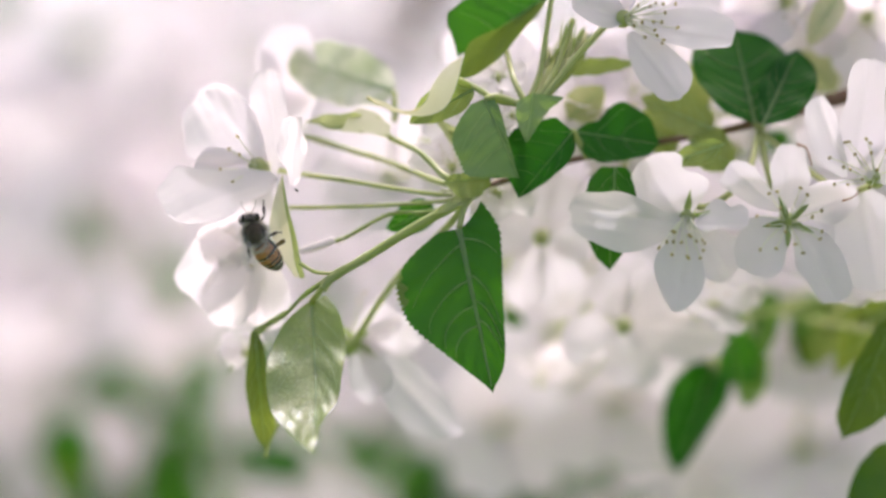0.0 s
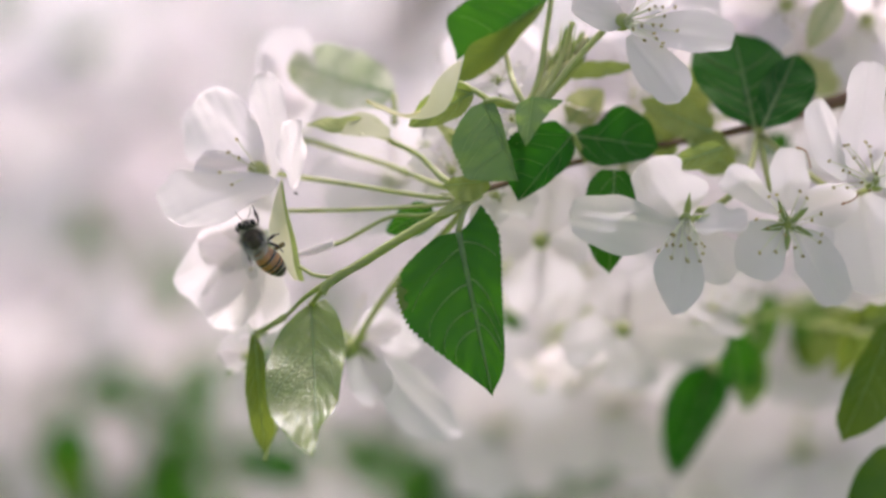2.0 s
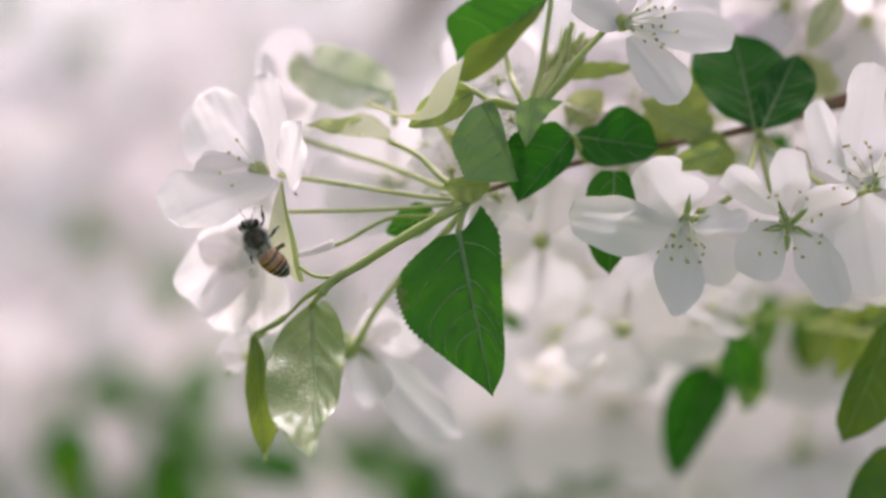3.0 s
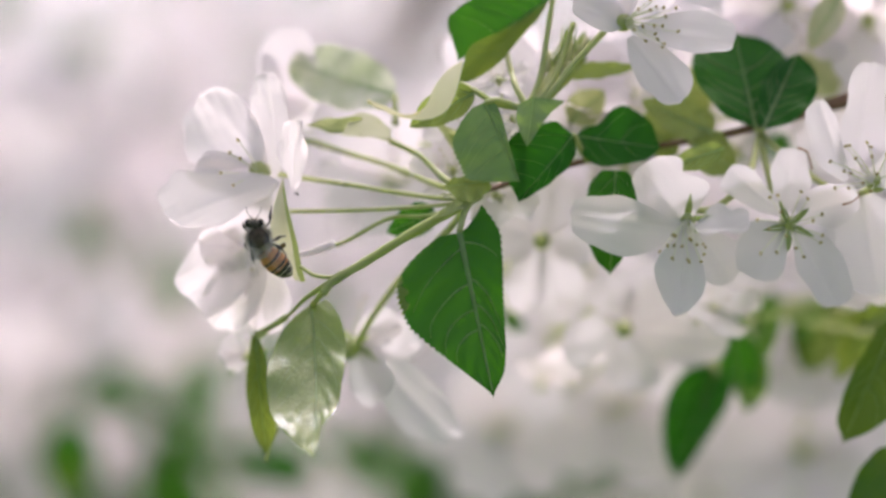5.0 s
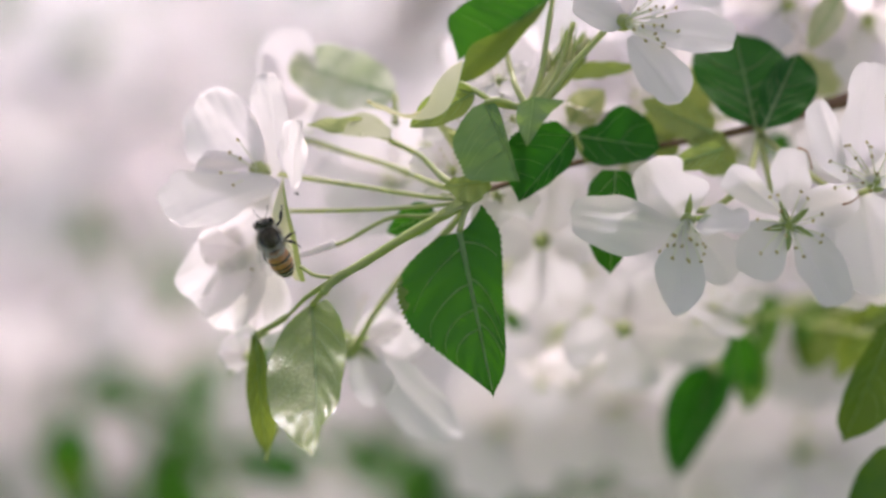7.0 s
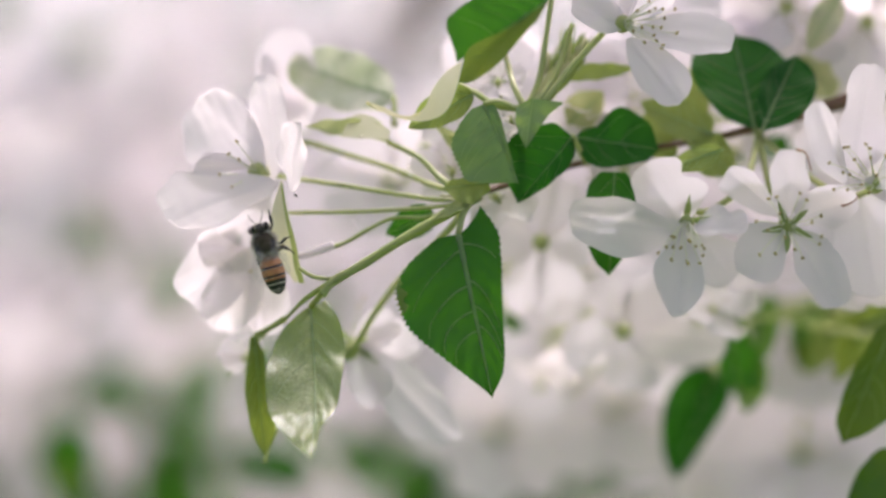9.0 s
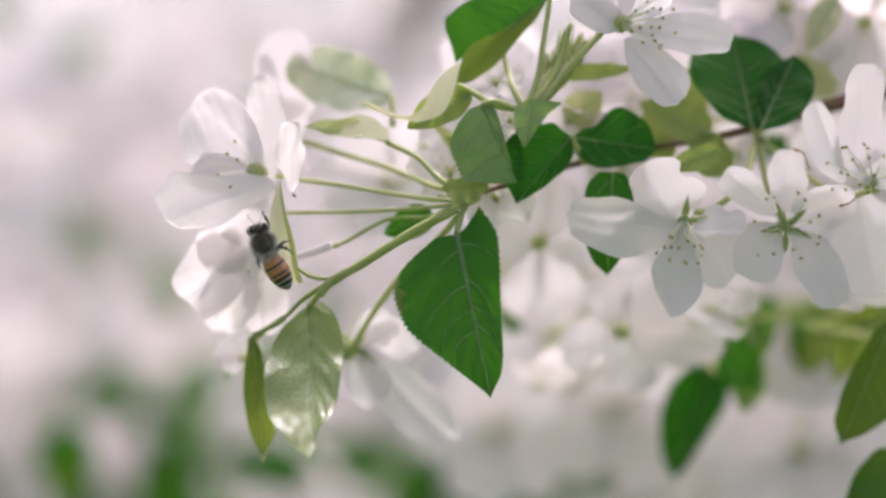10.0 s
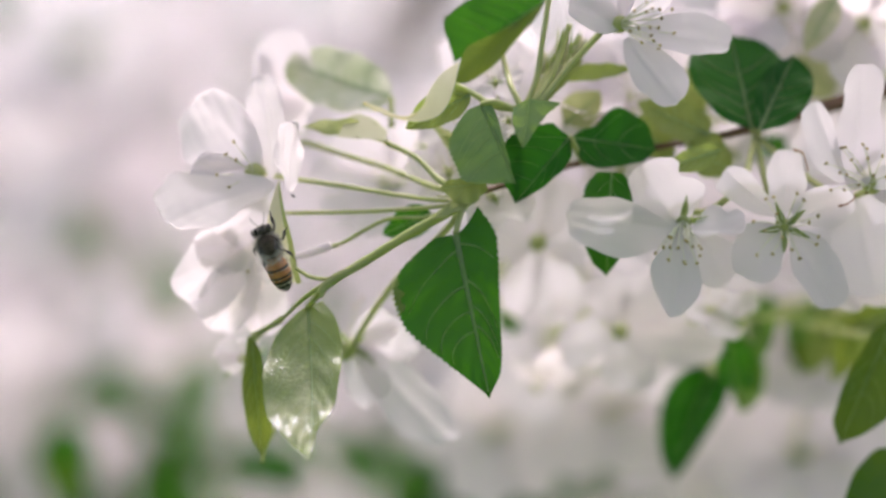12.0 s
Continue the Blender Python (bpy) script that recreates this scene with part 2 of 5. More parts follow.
def leaf(parent, b, t, wl, wr, normal=(0, -1, 0.2), material=None, petiole=None, veins=6, label="", fine=True, vein_w=0.2, backlit=None, **shape):
    """A leaf from its base b to its tip t; wl and wr: the half widths on either hand on the way to the tip."""
    B, T = Vector(b), Vector(t)
    L = (T - B).length
    shape.setdefault("seed", int(abs(b[0] * 13 + b[2] * 7)))
    at = blade_surface(L, wl, wr, **shape)
    nu, nv = (int(min(201, L * 5.3)) + 20, 15) if fine else (41, 9)
    u, s = np.meshgrid(np.linspace(0, 1, nu), np.linspace(-1, 1, nv), indexing="ij")
    v = [tuple(p) for p in at(u, s).reshape(-1, 3)]
    m = basis(mm(B), T - B, normal)
    ob = part("leaf", mesh_from("leaf", v, grid_faces(nu, nv), material or LEAF), parent, m, label)
    if veins:
        pieces = [strip(at, [(k / 24, 0.0) for k in range(24)], vein_w * 1.5, vein_w * 0.35, vein_w * 0.8)]
        for k in range(veins):
            u0 = 0.05 + 0.72 * (k + 0.3 * math.sin(k * 5.1 + b[0])) / veins
            for sg in (-1, 1):
                du = 0.17 + 0.05 * ((k * 7 + (sg > 0) * 3) % 4)
                path = [(u0 + 0.03 * (sg > 0) + du * (q / 9) ** 1.35, sg * 0.86 * (q / 9) ** 0.85) for q in range(10)]
                pieces.append(strip(at, [(min(a, 0.97), c) for a, c in path], vein_w * 0.42, vein_w * 0.12, vein_w * 0.3))
        vv, ff = joined(pieces)
        part("vein", mesh_from("vein", vv, ff, VEIN), ob, m, "pale raised midrib and side veins")
    # a lighter patch on the margin paints in sun shining through the leaf
    if backlit:
        u0, u1, depth = backlit
        us, q = np.meshgrid(np.linspace(u0, u1, 33), np.linspace(0, 1, 6), indexing="ij")
        f = (us - u0) / (u1 - u0)
        inner = 1 - depth * np.sin(f * 3.14) ** 0.7 * (0.75 + 0.25 * np.sin(f * 17 + 1)) - 0.004
        pv = at(us, inner + (1.004 - inner) * q) + np.array([0, 0, 0.06])
        part("yellowed_margin", mesh_from("yellowed_margin", [tuple(p) for p in pv.reshape(-1, 3)], grid_faces(33, 6), LEAF_LIGHT), ob, m, "margin painted yellow-green as if lit from behind")
    if petiole:
        line = smooth_line([*petiole, b])
        pv, pf = tube([p - B for p in line], [0.55 + 0.1 * (i == 0) for i in range(len(line))], 7)
        part("petiole", mesh_from("petiole", pv, pf, STEM), ob, Matrix.Translation(mm(B)))
    return ob


def petal_mesh(L, wl, wr, cup=0.1, bend=0.0, ruffle=0.55, seed=0, nu=31, nv=25, blunt=0.5, widest=0.6, notch=0.05, material=None):
    """A petal along y, cupped, with a rounded, uneven and slightly wavy rim."""
    rnd = random.Random(seed)
    shaped = isinstance(wl, tuple)
    p1, p2, p3, f = rnd.uniform(0, 6.3), rnd.uniform(0, 6.3), rnd.uniform(0, 6.3), rnd.uniform(0.9, 1.5)
    pw = blunt * widest / (1 - widest)
    top = widest ** pw * (1 - widest) ** blunt
    u, s = np.meshgrid(np.sin(np.linspace(0, math.pi / 2, nu)), np.linspace(-1, 1, nv), indexing="ij")
    w = 0.07 * (1 - u) ** 0.5 + 0.97 * u ** pw * (1 - u) ** blunt / top
    rim = 1 + 0.06 * np.sin(7 * u + p1 + 2 * s) + 0.05 * np.sin(13 * u + p2 + s) + 0.025 * np.sin(33 * u + p3) * np.sin(5 * u + p1)
    if shaped:   # half widths at stations that crowd towards the rounded tip
        way = np.linspace(0, 1, nu)[:, None] + 0 * s
        wide = max(max(wl), max(wr))
        x = s * np.where(s < 0, widths(way, wl), widths(way, wr)) * (0.4 * rim + 0.6)
        q = x / wide
        y = L * (u + u ** 4 * (0.012 * np.sin(4 * q + p1) + 0.006 * np.sin(13 * q + p2)))
    else:
        wide = max(wl, wr)
        x = s * np.where(s < 0, wl, wr) * w * rim
        q = x / wide
        y = L * (u + u ** 4 * (0.05 * np.sin(4 * q + p1) + 0.009 * np.sin(11 * q + p2) - notch * np.exp(-(q / 0.25) ** 2)))
    z = cup * wide * q * q + bend * L * u * u
    z = z + ruffle * (u ** 2) * (0.5 * np.sin(f * 5 * q + p2) + 0.5 * np.sin(u * 4 + p1)) + ruffle * 0.7 * np.abs(s) ** 3 * np.sin(u * 9 * f + p3 + np.sign(s))
    z = z + 0.09 * ruffle * u * np.sin(2.9 * x + 3 * np.sin(5 * u + p1) + p2) + 0.07 * ruffle * u * np.sin(1.9 * y + 2 * np.sin(4 * q + p3))
    z = z - 0.05 * L * np.exp(-(q / 0.12) ** 2) * (u * (1 - u))
    v = np.stack([x, y, z], -1).reshape(-1, 3)
    return mesh_from("petal", [tuple(a) for a in v], grid_faces(nu, nv), material or PETAL)


def petal(flower, b, t, wl, wr, normal, **shape):
    """A petal from b to t on a flower."""
    B, T = Vector(b), Vector(t)
    shape.setdefault("seed", int(abs(t[0] * 11 + t[2] * 5)))
    return part("petal", petal_mesh((T - B).length, wl, wr, **shape), flower, basis(mm(B), T - B, normal))


def ball(c, r, axis=(0, 0, 1), stretch=1.0, seg=8, rings=6):
    a = Vector(axis).normalized()
    x = a.orthogonal().normalized()
    y = a.cross(x)
    verts, faces = [], []
    for i in range(rings + 1):
        th = math.pi * i / rings
        for k in range(seg):
            g = 2 * math.pi * k / seg
            p = Vector(c) + (x * math.cos(g) + y * math.sin(g)) * (r * math.sin(th)) + a * (r * stretch * math.cos(th))
            verts.append(tuple(p))
    for i in range(rings):
        for k in range(seg):
            j = (k + 1) % seg
            faces.append((i * seg + k, (i + 1) * seg + k, (i + 1) * seg + j, i * seg + j))
    return verts, faces


def stamen_meshes():
    made = []
    for length, lean in ((7.0, 0.0), (8.5, 0.12), (6.0, -0.1)):
        pts = [(lean * length * (i / 5) ** 2, length * i / 5, 0) for i in range(6)]
        f = tube(pts, [0.13, 0.12, 0.11, 0.1, 0.09, 0.08], 5)
        a = ball((pts[-1][0], length, 0), 0.27, (1, 0.4, 0), 1.5)
        v, q = joined([f, a])
        me = mesh_from("stamen", v, q, [FILAMENT, ANTHER])
        for i, poly in enumerate(me.polygons):
            poly.material_index = 1 if i >= len(f[1]) else 0
        made.append(me)
    return made


STAMENS = stamen_meshes()


def flower_heart(parent, c, axis, stalk=None, stamens=16, spread=28, sepals=True, seed=0, size=1.0, label="", stalk_r=0.6, bare=False):
    """The green cup of a flower, with its stalk, sepals and stamens; the petals come after."""
    rnd = random.Random(seed)
    C, A = Vector(c), Vector(axis).normalized()
    cup = tube([C - A * 4.0 * size, C - A * 2.6 * size, C - A * 1.0 * size, C + A * 0.1], [0.7 * size, 1.5 * size, 1.7 * size, 1.3 * size], 10)
    pieces = [cup]
    if stalk:
        line = smooth_line([*stalk, tuple(C - A * 3.6 * size)])
        pieces.append(tube(line, [stalk_r] * len(line), 7))
    v, f = joined(pieces)
    v = [(x - c[0], y - c[1], z - c[2]) for x, y, z in v]
    fl = part("flower", mesh_from("flower", v, f, STEM), parent, Matrix.Translation(mm(C)), label)
    side = A.orthogonal().normalized()
    if sepals:
        for k in range(5):
            g = math.radians(72 * k + 36 + rnd.uniform(-8, 8))
            r = Matrix.Rotation(g, 3, A) @ side
            d = (r * 1.0 + A * (0.25 if bare else -0.15))
            me = petal_mesh((4.1 if bare else 4.9) * size, 0.62 * size, 0.62 * size, cup=0.3, ruffle=0.15, seed=k, nu=9, nv=5, blunt=0.9, widest=0.25, notch=0.0, material=SEPAL)
            me.name = "sepal"
            part("sepal", me, fl, basis(mm(C + r * 0.8 + A * (0.6 if bare else -0.6)), d, A))
    for k in range(stamens):
        g = k * 2.39996
        a = math.radians(spread * math.sqrt((k + 0.6) / stamens) + rnd.uniform(-4, 4))
        r = Matrix.Rotation(g, 3, A) @ side
        d = A * math.cos(a) + r * math.sin(a)
        st = part("stamen", STAMENS[k % 3], fl, basis(mm(C + r * 0.8), d, r) @ Matrix.Diagonal((size, size * rnd.uniform(0.85, 1.1), size, 1)))
    return fl


def flower(parent, c, axis, r, open_=0.0, seed=0, stalk=None, stamens=14, label=""):
    """A whole flower of radius r, looking along axis; open_: degrees by which the petals lean forward."""
    rnd = random.Random(seed)
    C, A = Vector(c), Vector(axis).normalized()
    fl = flower_heart(parent, c, axis, stalk, stamens, seed=seed, size=r / 17.0, label=label)
    side = Matrix.Rotation(rnd.uniform(0, 6.28), 3, A) @ A.orthogonal().normalized()
    for k in range(5):
        d = Matrix.Rotation(math.radians(72 * k + rnd.uniform(-9, 9)), 3, A) @ side
        lean = math.radians(open_ + rnd.uniform(-14, 14))
        tip = C + (d * math.cos(lean) + A * math.sin(lean)) * r * rnd.uniform(0.9, 1.06)
        w = r * rnd.uniform(0.38, 0.46)
        petal(fl, tuple(C + d * 1.2), tuple(tip), w, w, A, seed=seed * 7 + k, bend=rnd.uniform(-0.05, 0.12), nu=13, nv=9)
    return fl


# ---- ground and distance ----
def ground():
    n = 64
    ring = [(0.0, 1.0, 0.0)]
    radii = [0.5, 1, 2, 4, 8, 16, 40, 120, 400]
    for r in radii:
        for k in range(n):
            g = 2 * math.pi * k / n
            z = 0.05 * noise.noise((r * math.cos(g) * 0.4, r * math.sin(g) * 0.4, 0)) if r < 20 else 0
            ring.append((r * math.cos(g), r * math.sin(g) + 1.0, z))
    faces = [(0, 1 + k, 1 + (k + 1) % n) for k in range(n)]
    for i in range(len(radii) - 1):
        for k in range(n):
            a, b = 1 + i * n + k, 1 + i * n + (k + 1) % n
            faces.append((a, a + n, b + n, b))
    tagged(new("ground", mesh_from("ground", ring, faces, GRASS, scale=1.0)), "green orchard grass under blossoming trees", "grass", kind="structure")


ground()


def scatter_mesh(name, centres, sizes, axes, kind, seed, material):
    """Many blossoms or leaves as one mesh; centres in metres."""
    rnd = np.random.RandomState(seed)
    verts, faces = [], []
    if kind == "blossom":
        u, s = np.meshgrid(np.array([0.0, 0.62, 1.0]), np.linspace(-1, 1, 3), indexing="ij")
        w = (0.1 + 0.9 * np.sin(np.clip(u, 0, 1) ** 1.3 * 2.6)) * 0.48
        base = np.stack([s * w, u, 0.25 * u * u + 0.25 * s * s * w], -1).reshape(-1, 3)
        unit = []
        for k in range(5):
            g = k * 2 * math.pi / 5
            c, t = math.cos(g), math.sin(g)
            unit.append(base @ np.array([[c, t, 0], [-t, c, 0], [0, 0, 1.0]]))
        unit = np.concatenate(unit)
        f0 = np.array(grid_faces(3, 3))
        f0 = np.concatenate([f0 + 9 * k for k in range(5)])
    else:
        u, s = np.meshgrid(np.linspace(0, 1, 7), np.linspace(-1, 1, 5), indexing="ij")
        w = u ** 0.5 * (1 - u) ** 0.85 * 0.62
        unit = np.stack([s * w, u, np.abs(s) * w * 0.35 - 0.2 * u * u], -1).reshape(-1, 3)
        f0 = np.array(grid_faces(7, 5))
    V, F = [], []
    for i, (c, r, a) in enumerate(zip(centres, sizes, axes)):
        z = Vector(a).normalized()
        x = z.orthogonal().normalized()
        x = Matrix.Rotation(rnd.uniform(0, 6.28), 3, z) @ x
        y = z.cross(x)
        R = np.array([x, y, z])
        V.append(unit * r @ R + np.array(c))
        F.append(f0 + len(unit) * i)
    V, F = np.concatenate(V), np.concatenate(F)
    me = bpy.data.meshes.new(name)
    me.from_pydata(V.tolist(), [], F.tolist())
    me.polygons.foreach_set("use_smooth", [True] * len(me.polygons))
    me.materials.append(material)
    return me


def limb_tree(name, foot, height, spread, seed, blossoms, leaves, label, clump=0.15, low=0.35, above=0.0, reach=1.0):
    """An apple tree in blossom: trunk, forking limbs, and a crown of clumps of blossom and leaves with gaps between."""
    rnd = random.Random(seed)
    foot = Vector(foot)
    tree = empty(name, Matrix.Translation(foot), label, "tree", "apple trees of the orchard")
    pieces, tips = [], []

    def grow(p, d, length, r, level):
        pts, q = [p.copy()], p.copy()
        for _ in range(5):
            d = (d + Vector((rnd.uniform(-1, 1), rnd.uniform(-1, 1), rnd.uniform(-0.4, 0.8))) * 0.16).normalized()
            q = q + d * length / 5
            pts.append(q.copy())
            if level >= 1:
                tips.append((q.copy(), level))
        pieces.append(tube([a - foot for a in pts], [r * (1 - 0.11 * i) for i in range(6)], 7))
        if level < 3:
            for _ in range(4 if level else 6):
                g = rnd.uniform(0, 6.28)
                side = Vector((math.cos(g), math.sin(g), rnd.uniform(0.15 if above else -0.2, 0.7)))
                grow(pts[rnd.randint(2, 5)], (d * 0.35 + side * spread).normalized(), length * reach * rnd.uniform(0.5, 0.72), r * 0.5, level + 1)

    grow(foot - Vector((0, 0, 0.05)), Vector((0, 0, 1)), height * low, height * 0.022, 0)
    v, f = joined(pieces)
    part("trunk", mesh_from("trunk", v, f, BARK, scale=1.0), tree, Matrix.Translation(foot), "grey-brown trunk and forking limbs")

    def spots(n):
        out = []
        for _ in range(n):
            p, _l = tips[rnd.randrange(len(tips))]
            p = p + Vector((rnd.gauss(0, 1), rnd.gauss(0, 1), rnd.gauss(0, 1))) * clump
            if p.z > above:
                out.append(p - foot)
        return out
    for what, count, mat, size in (("blossom", blossoms, PETAL, 0.019), ("leaf", leaves, LEAF_FAR, 0.042)):
        if count:
            c = spots(count)
            ax = [Vector((rnd.uniform(-1, 1), rnd.uniform(-1, 1), rnd.uniform(-0.3, 1))) for _ in c]
            sz = [size * rnd.uniform(0.8, 1.2) for _ in c]
            me = scatter_mesh(what, c, sz, ax, what, seed, mat)
            ob = part("blossom_crown" if what == "blossom" else "leaf_crown", me, tree, Matrix.Translation(foot))
            ob["kind"] = "stuff"
    return tree


limb_tree("apple_tree", (-0.9, 3.6, 0), 3.4, 0.9, 3, 13000, 2200, "apple tree covered in white blossom with fresh leaves")
limb_tree("apple_tree", (1.0, 3.2, 0), 3.2, 0.9, 8, 13000, 2200, "apple tree covered in white blossom with fresh leaves")
limb_tree("apple_tree", (0.1, 5.6, 0), 3.8, 0.9, 5, 13000, 2200, "apple tree covered in white blossom with fresh leaves")
limb_tree("apple_tree", (-2.9, 6.2, 0), 3.8, 0.9, 6, 13000, 2200, "apple tree covered in white blossom with fresh leaves")
limb_tree("apple_tree", (3.0, 6.4, 0), 3.8, 0.9, 7, 13000, 2200, "apple tree covered in white blossom with fresh leaves")



def far_orchard():
    rnd = random.Random(12)
    for what, count, mat, size, label in (("blossom", 5000, PETAL, 0.07, "distant rows of apple trees white with blossom"), ("leaf", 7000, LEAF_DARK, 0.13, "distant green leaves of the orchard")):
        c = []
        while len(c) < count:
            x, z = rnd.uniform(-9, 9), rnd.uniform(0.0, 4.6)
            top = 3.6 + 0.9 * noise.noise((x * 0.5, 3.0, 0.0))
            if z < top:
                c.append((x, 9.0 + rnd.uniform(0, 2.5) + 0.5 * noise.noise((x, z, 1.0)), z))
        ax = [Vector((rnd.uniform(-1, 1), rnd.uniform(-1, 1), rnd.uniform(-0.2, 1))) for _ in c]
        me = scatter_mesh("far_" + what, c, [size * rnd.uniform(0.7, 1.3) for _ in c], ax, what, 5, mat)
        tagged(new("far_orchard", me), label, "trees", kind="stuff")


far_orchard()
limb_tree("apple_tree", (2.3, 0.5, 0), 2.7, 0.9, 11, 5000, 2500, "apple tree whose crown hangs over the grass in full blossom", low=0.66, above=1.72, reach=0.62, clump=0.1)


def blossom_bough(label, twig, blossoms, leaves, clump, seed, size=18, r=1.5, span=(0.0, 1.0), green=None):
    """A bough full of blossom, out of reach of the eye: its twig, its flowers and its leaves."""
    b = empty("blossom_bough", Matrix.Translation(mm(twig[0])), label, "branch", "boughs of blossom behind")
    rnd = random.Random(seed)
    line = smooth_line(twig)
    o = line[0]
    v, f = tube([p - o for p in line], [r * (1.6 - i / len(line)) for i in range(len(line))], 6)
    part("twig", mesh_from("twig", v, f, BARK if r > 10 else TWIG), b, Matrix.Translation(mm(o)))
    for what, count, mat, sz in (("blossom", blossoms, PETAL, size), ("leaf", leaves, green or LEAF_FAR, size * 2.0)):
        if count:
            c, ax = [], []
            for _ in range(count):
                p = line[rnd.randrange(int(span[0] * len(line)), int(span[1] * len(line)))] + Vector((rnd.gauss(0, 1), rnd.gauss(0, 1), rnd.gauss(0, 1))) * clump
                c.append((p - o) / 1000)
                ax.append(Vector((rnd.uniform(-1, 1), rnd.uniform(-1.2, 0.6), rnd.uniform(-0.4, 1))))
            me = scatter_mesh(what, c, [sz / 1000 * rnd.uniform(0.85, 1.15) for _ in c], ax, what, seed, mat)
            ob = part("blossom" if what == "blossom" else "foliage", me, b, Matrix.Translation(mm(o)))
            ob["kind"] = "stuff"
    return b


# the boughs of the neighbouring trees, half a metre to two metres behind
blossom_bough("sunlit bough of white apple blossom", [(-356.7, 800, 80.8), (-238.7, 700, 79.5), (-166.7, 680, 63), (-111, 650, 80.9)], 14, 6, 45, 21)
blossom_bough("sunlit bough of white apple blossom", [(-315.4, 700, 28.4), (-217.9, 600, 25.9), (-162.5, 560, 24.9), (-117.6, 560, 13.7)], 19, 4, 36, 22)
blossom_bough("sunlit bough of white apple blossom", [(-315.4, 700, -66.2), (-226.2, 640, -48.2), (-145.6, 600, -39.4), (-105.9, 600, -27.8)], 46, 2, 38, 23)
blossom_bough("bough of white apple blossom", [(60, 5500, 800), (-343.5, 2500, 459.5), (-166.7, 1100, 186.3), (-98, 1000, 116.3), (-51, 950, 62.5), (-43.2, 900, 6.3)], 8, 5, 60, 24, span=(0.45, 1.0))
blossom_bough("bough of white apple blossom in half shade", [(87.8, 500, -67.3), (37.9, 420, -50.1), (3, 380, -36.7), (-30.2, 380, -29.3)], 28, 6, 35, 25)
blossom_bough("bough of white apple blossom in half shade", [(215.8, 420, -88.7), (145.1, 350, -67.4), (105.4, 320, -61.4), (72.1, 330, -72.6)], 14, 12, 30, 26)
blossom_bough("bough of white apple blossom above", [(262.1, 520, 116.6), (157.8, 420, 81.4), (104.4, 380, 59.2), (56.9, 360, 36.2)], 40, 8, 35, 27)
blossom_bough("bough of white apple blossom behind the flowers", [(223.2, 450, 4.2), (128.9, 360, 0.2), (72.1, 330, 3.6), (20.1, 330, -3.3)], 44, 6, 32, 28)
blossom_bough("leafy apple bough low down", [(-108.6, 520, -111.9), (-96.9, 500, -86.3), (-91.8, 480, -67), (-80.4, 480, -64.9)], 3, 36, 19, 29, 16, green=LEAF_FAR)
blossom_bough("leafy apple bough low down", [(-251.5, 700, -132.6), (-204.4, 640, -101.5), (-176.9, 620, -94.9)], 6, 8, 24, 36, green=LEAF_FAR)
blossom_bough("leafy apple bough low down", [(-39.7, 520, -120.5), (-8.8, 450, -86.8), (14.9, 430, -81.5), (38.3, 430, -87.8)], 4, 34, 18, 30, green=LEAF_FAR)
# bark bough added to grey a spot where blossom lies in shade
blossom_bough("thick grey-barked bough added in place of shaded blossom", [(120, 5600, 900), (395.6, 3000, 874.8), (158.6, 1500, 373.1), (32.1, 1450, 253.8), (-26.3, 1400, 156.6), (-75.6, 1400, 119.6), (-116.8, 1400, 115.5)], 7, 3, 40, 37, r=25, span=(0.5, 1.0))
blossom_bough("sunlit bough of white apple blossom", [(151.3, 220, 77.6), (110.6, 160, 59.8), (91.3, 140, 50), (80.8, 140, 42.1)], 16, 2, 14, 34)
# boughs added overhead, out of view, to dim the sunlit blossom behind

blossom_bough("unseen apple bough added overhead to shade the blossom behind", [(2250, 520, 280), (1200, 600, 420), (500, 600, 310), (250, 560, 270), (110, 540, 250), (40, 530, 240)], 44, 16, 32, 55, r=2, span=(0.55, 1.0))
blossom_bough("unseen apple bough added overhead to shade the blossom behind", [(-880, 3550, 900), (-500, 1600, 600), (-260, 800, 340), (-165, 715, 290), (-60, 710, 280), (60, 740, 275), (130, 780, 280)], 60, 16, 42, 56, r=2, span=(0.5, 1.0))
blossom_bough("unseen apple bough added overhead to shade the blossom behind", [(2250, 540, 260), (1200, 420, 380), (500, 320, 280), (200, 290, 220), (110, 285, 205), (40, 280, 200), (-10, 280, 200)], 22, 16, 22, 57, r=2, span=(0.68, 1.0))

# ---- the flowering branch ----
branch = empty("flowering_branch", Matrix.Translation(mm((66.8, 8, 25.5))), "apple branch with white blossom and serrated green leaves", "branch")
stem(branch, [(2290, 500, 60), (1500, 420, 260), (900, 300, 250), (400, 170, 160), (171.8, 60, 54.5), (121.5, 40, 39.3), (93.1, 34, 32.8), (69.4, 26, 26.1), (57.5, 24, 22.6), (52.1, 23, 21.3), (40.5, 22, 19.2), (24, 18, 15.7), (12.9, 11, 12.2), (5.6, 3, 10)], 14.0, 0.55, TWIG, "twig", label="thin red-brown twig")
stem(branch, [(6.6, 2, 10.1), (1.6, 1, 6.9), (-6.4, 0, 2.3), (-14.4, -1, -2.7), (-19.4, -1, -5.6), (-21.2, -1, -7.9)], 1.25, 0.8, STEM, "stem", 10, "stout green flower stalk")
stem(branch, [(-13.9, -1, -2.7), (-18.4, -1, -4.8), (-22.4, -1, -4.7), (-25.3, -1, -3.1)], 0.4, 0.35)
stem(branch, [(-18.4, -1, -5.1), (-24, 2, -8.4), (-28.3, 6, -12.3), (-34.2, 14, -15.4)], 0.9, 0.3)
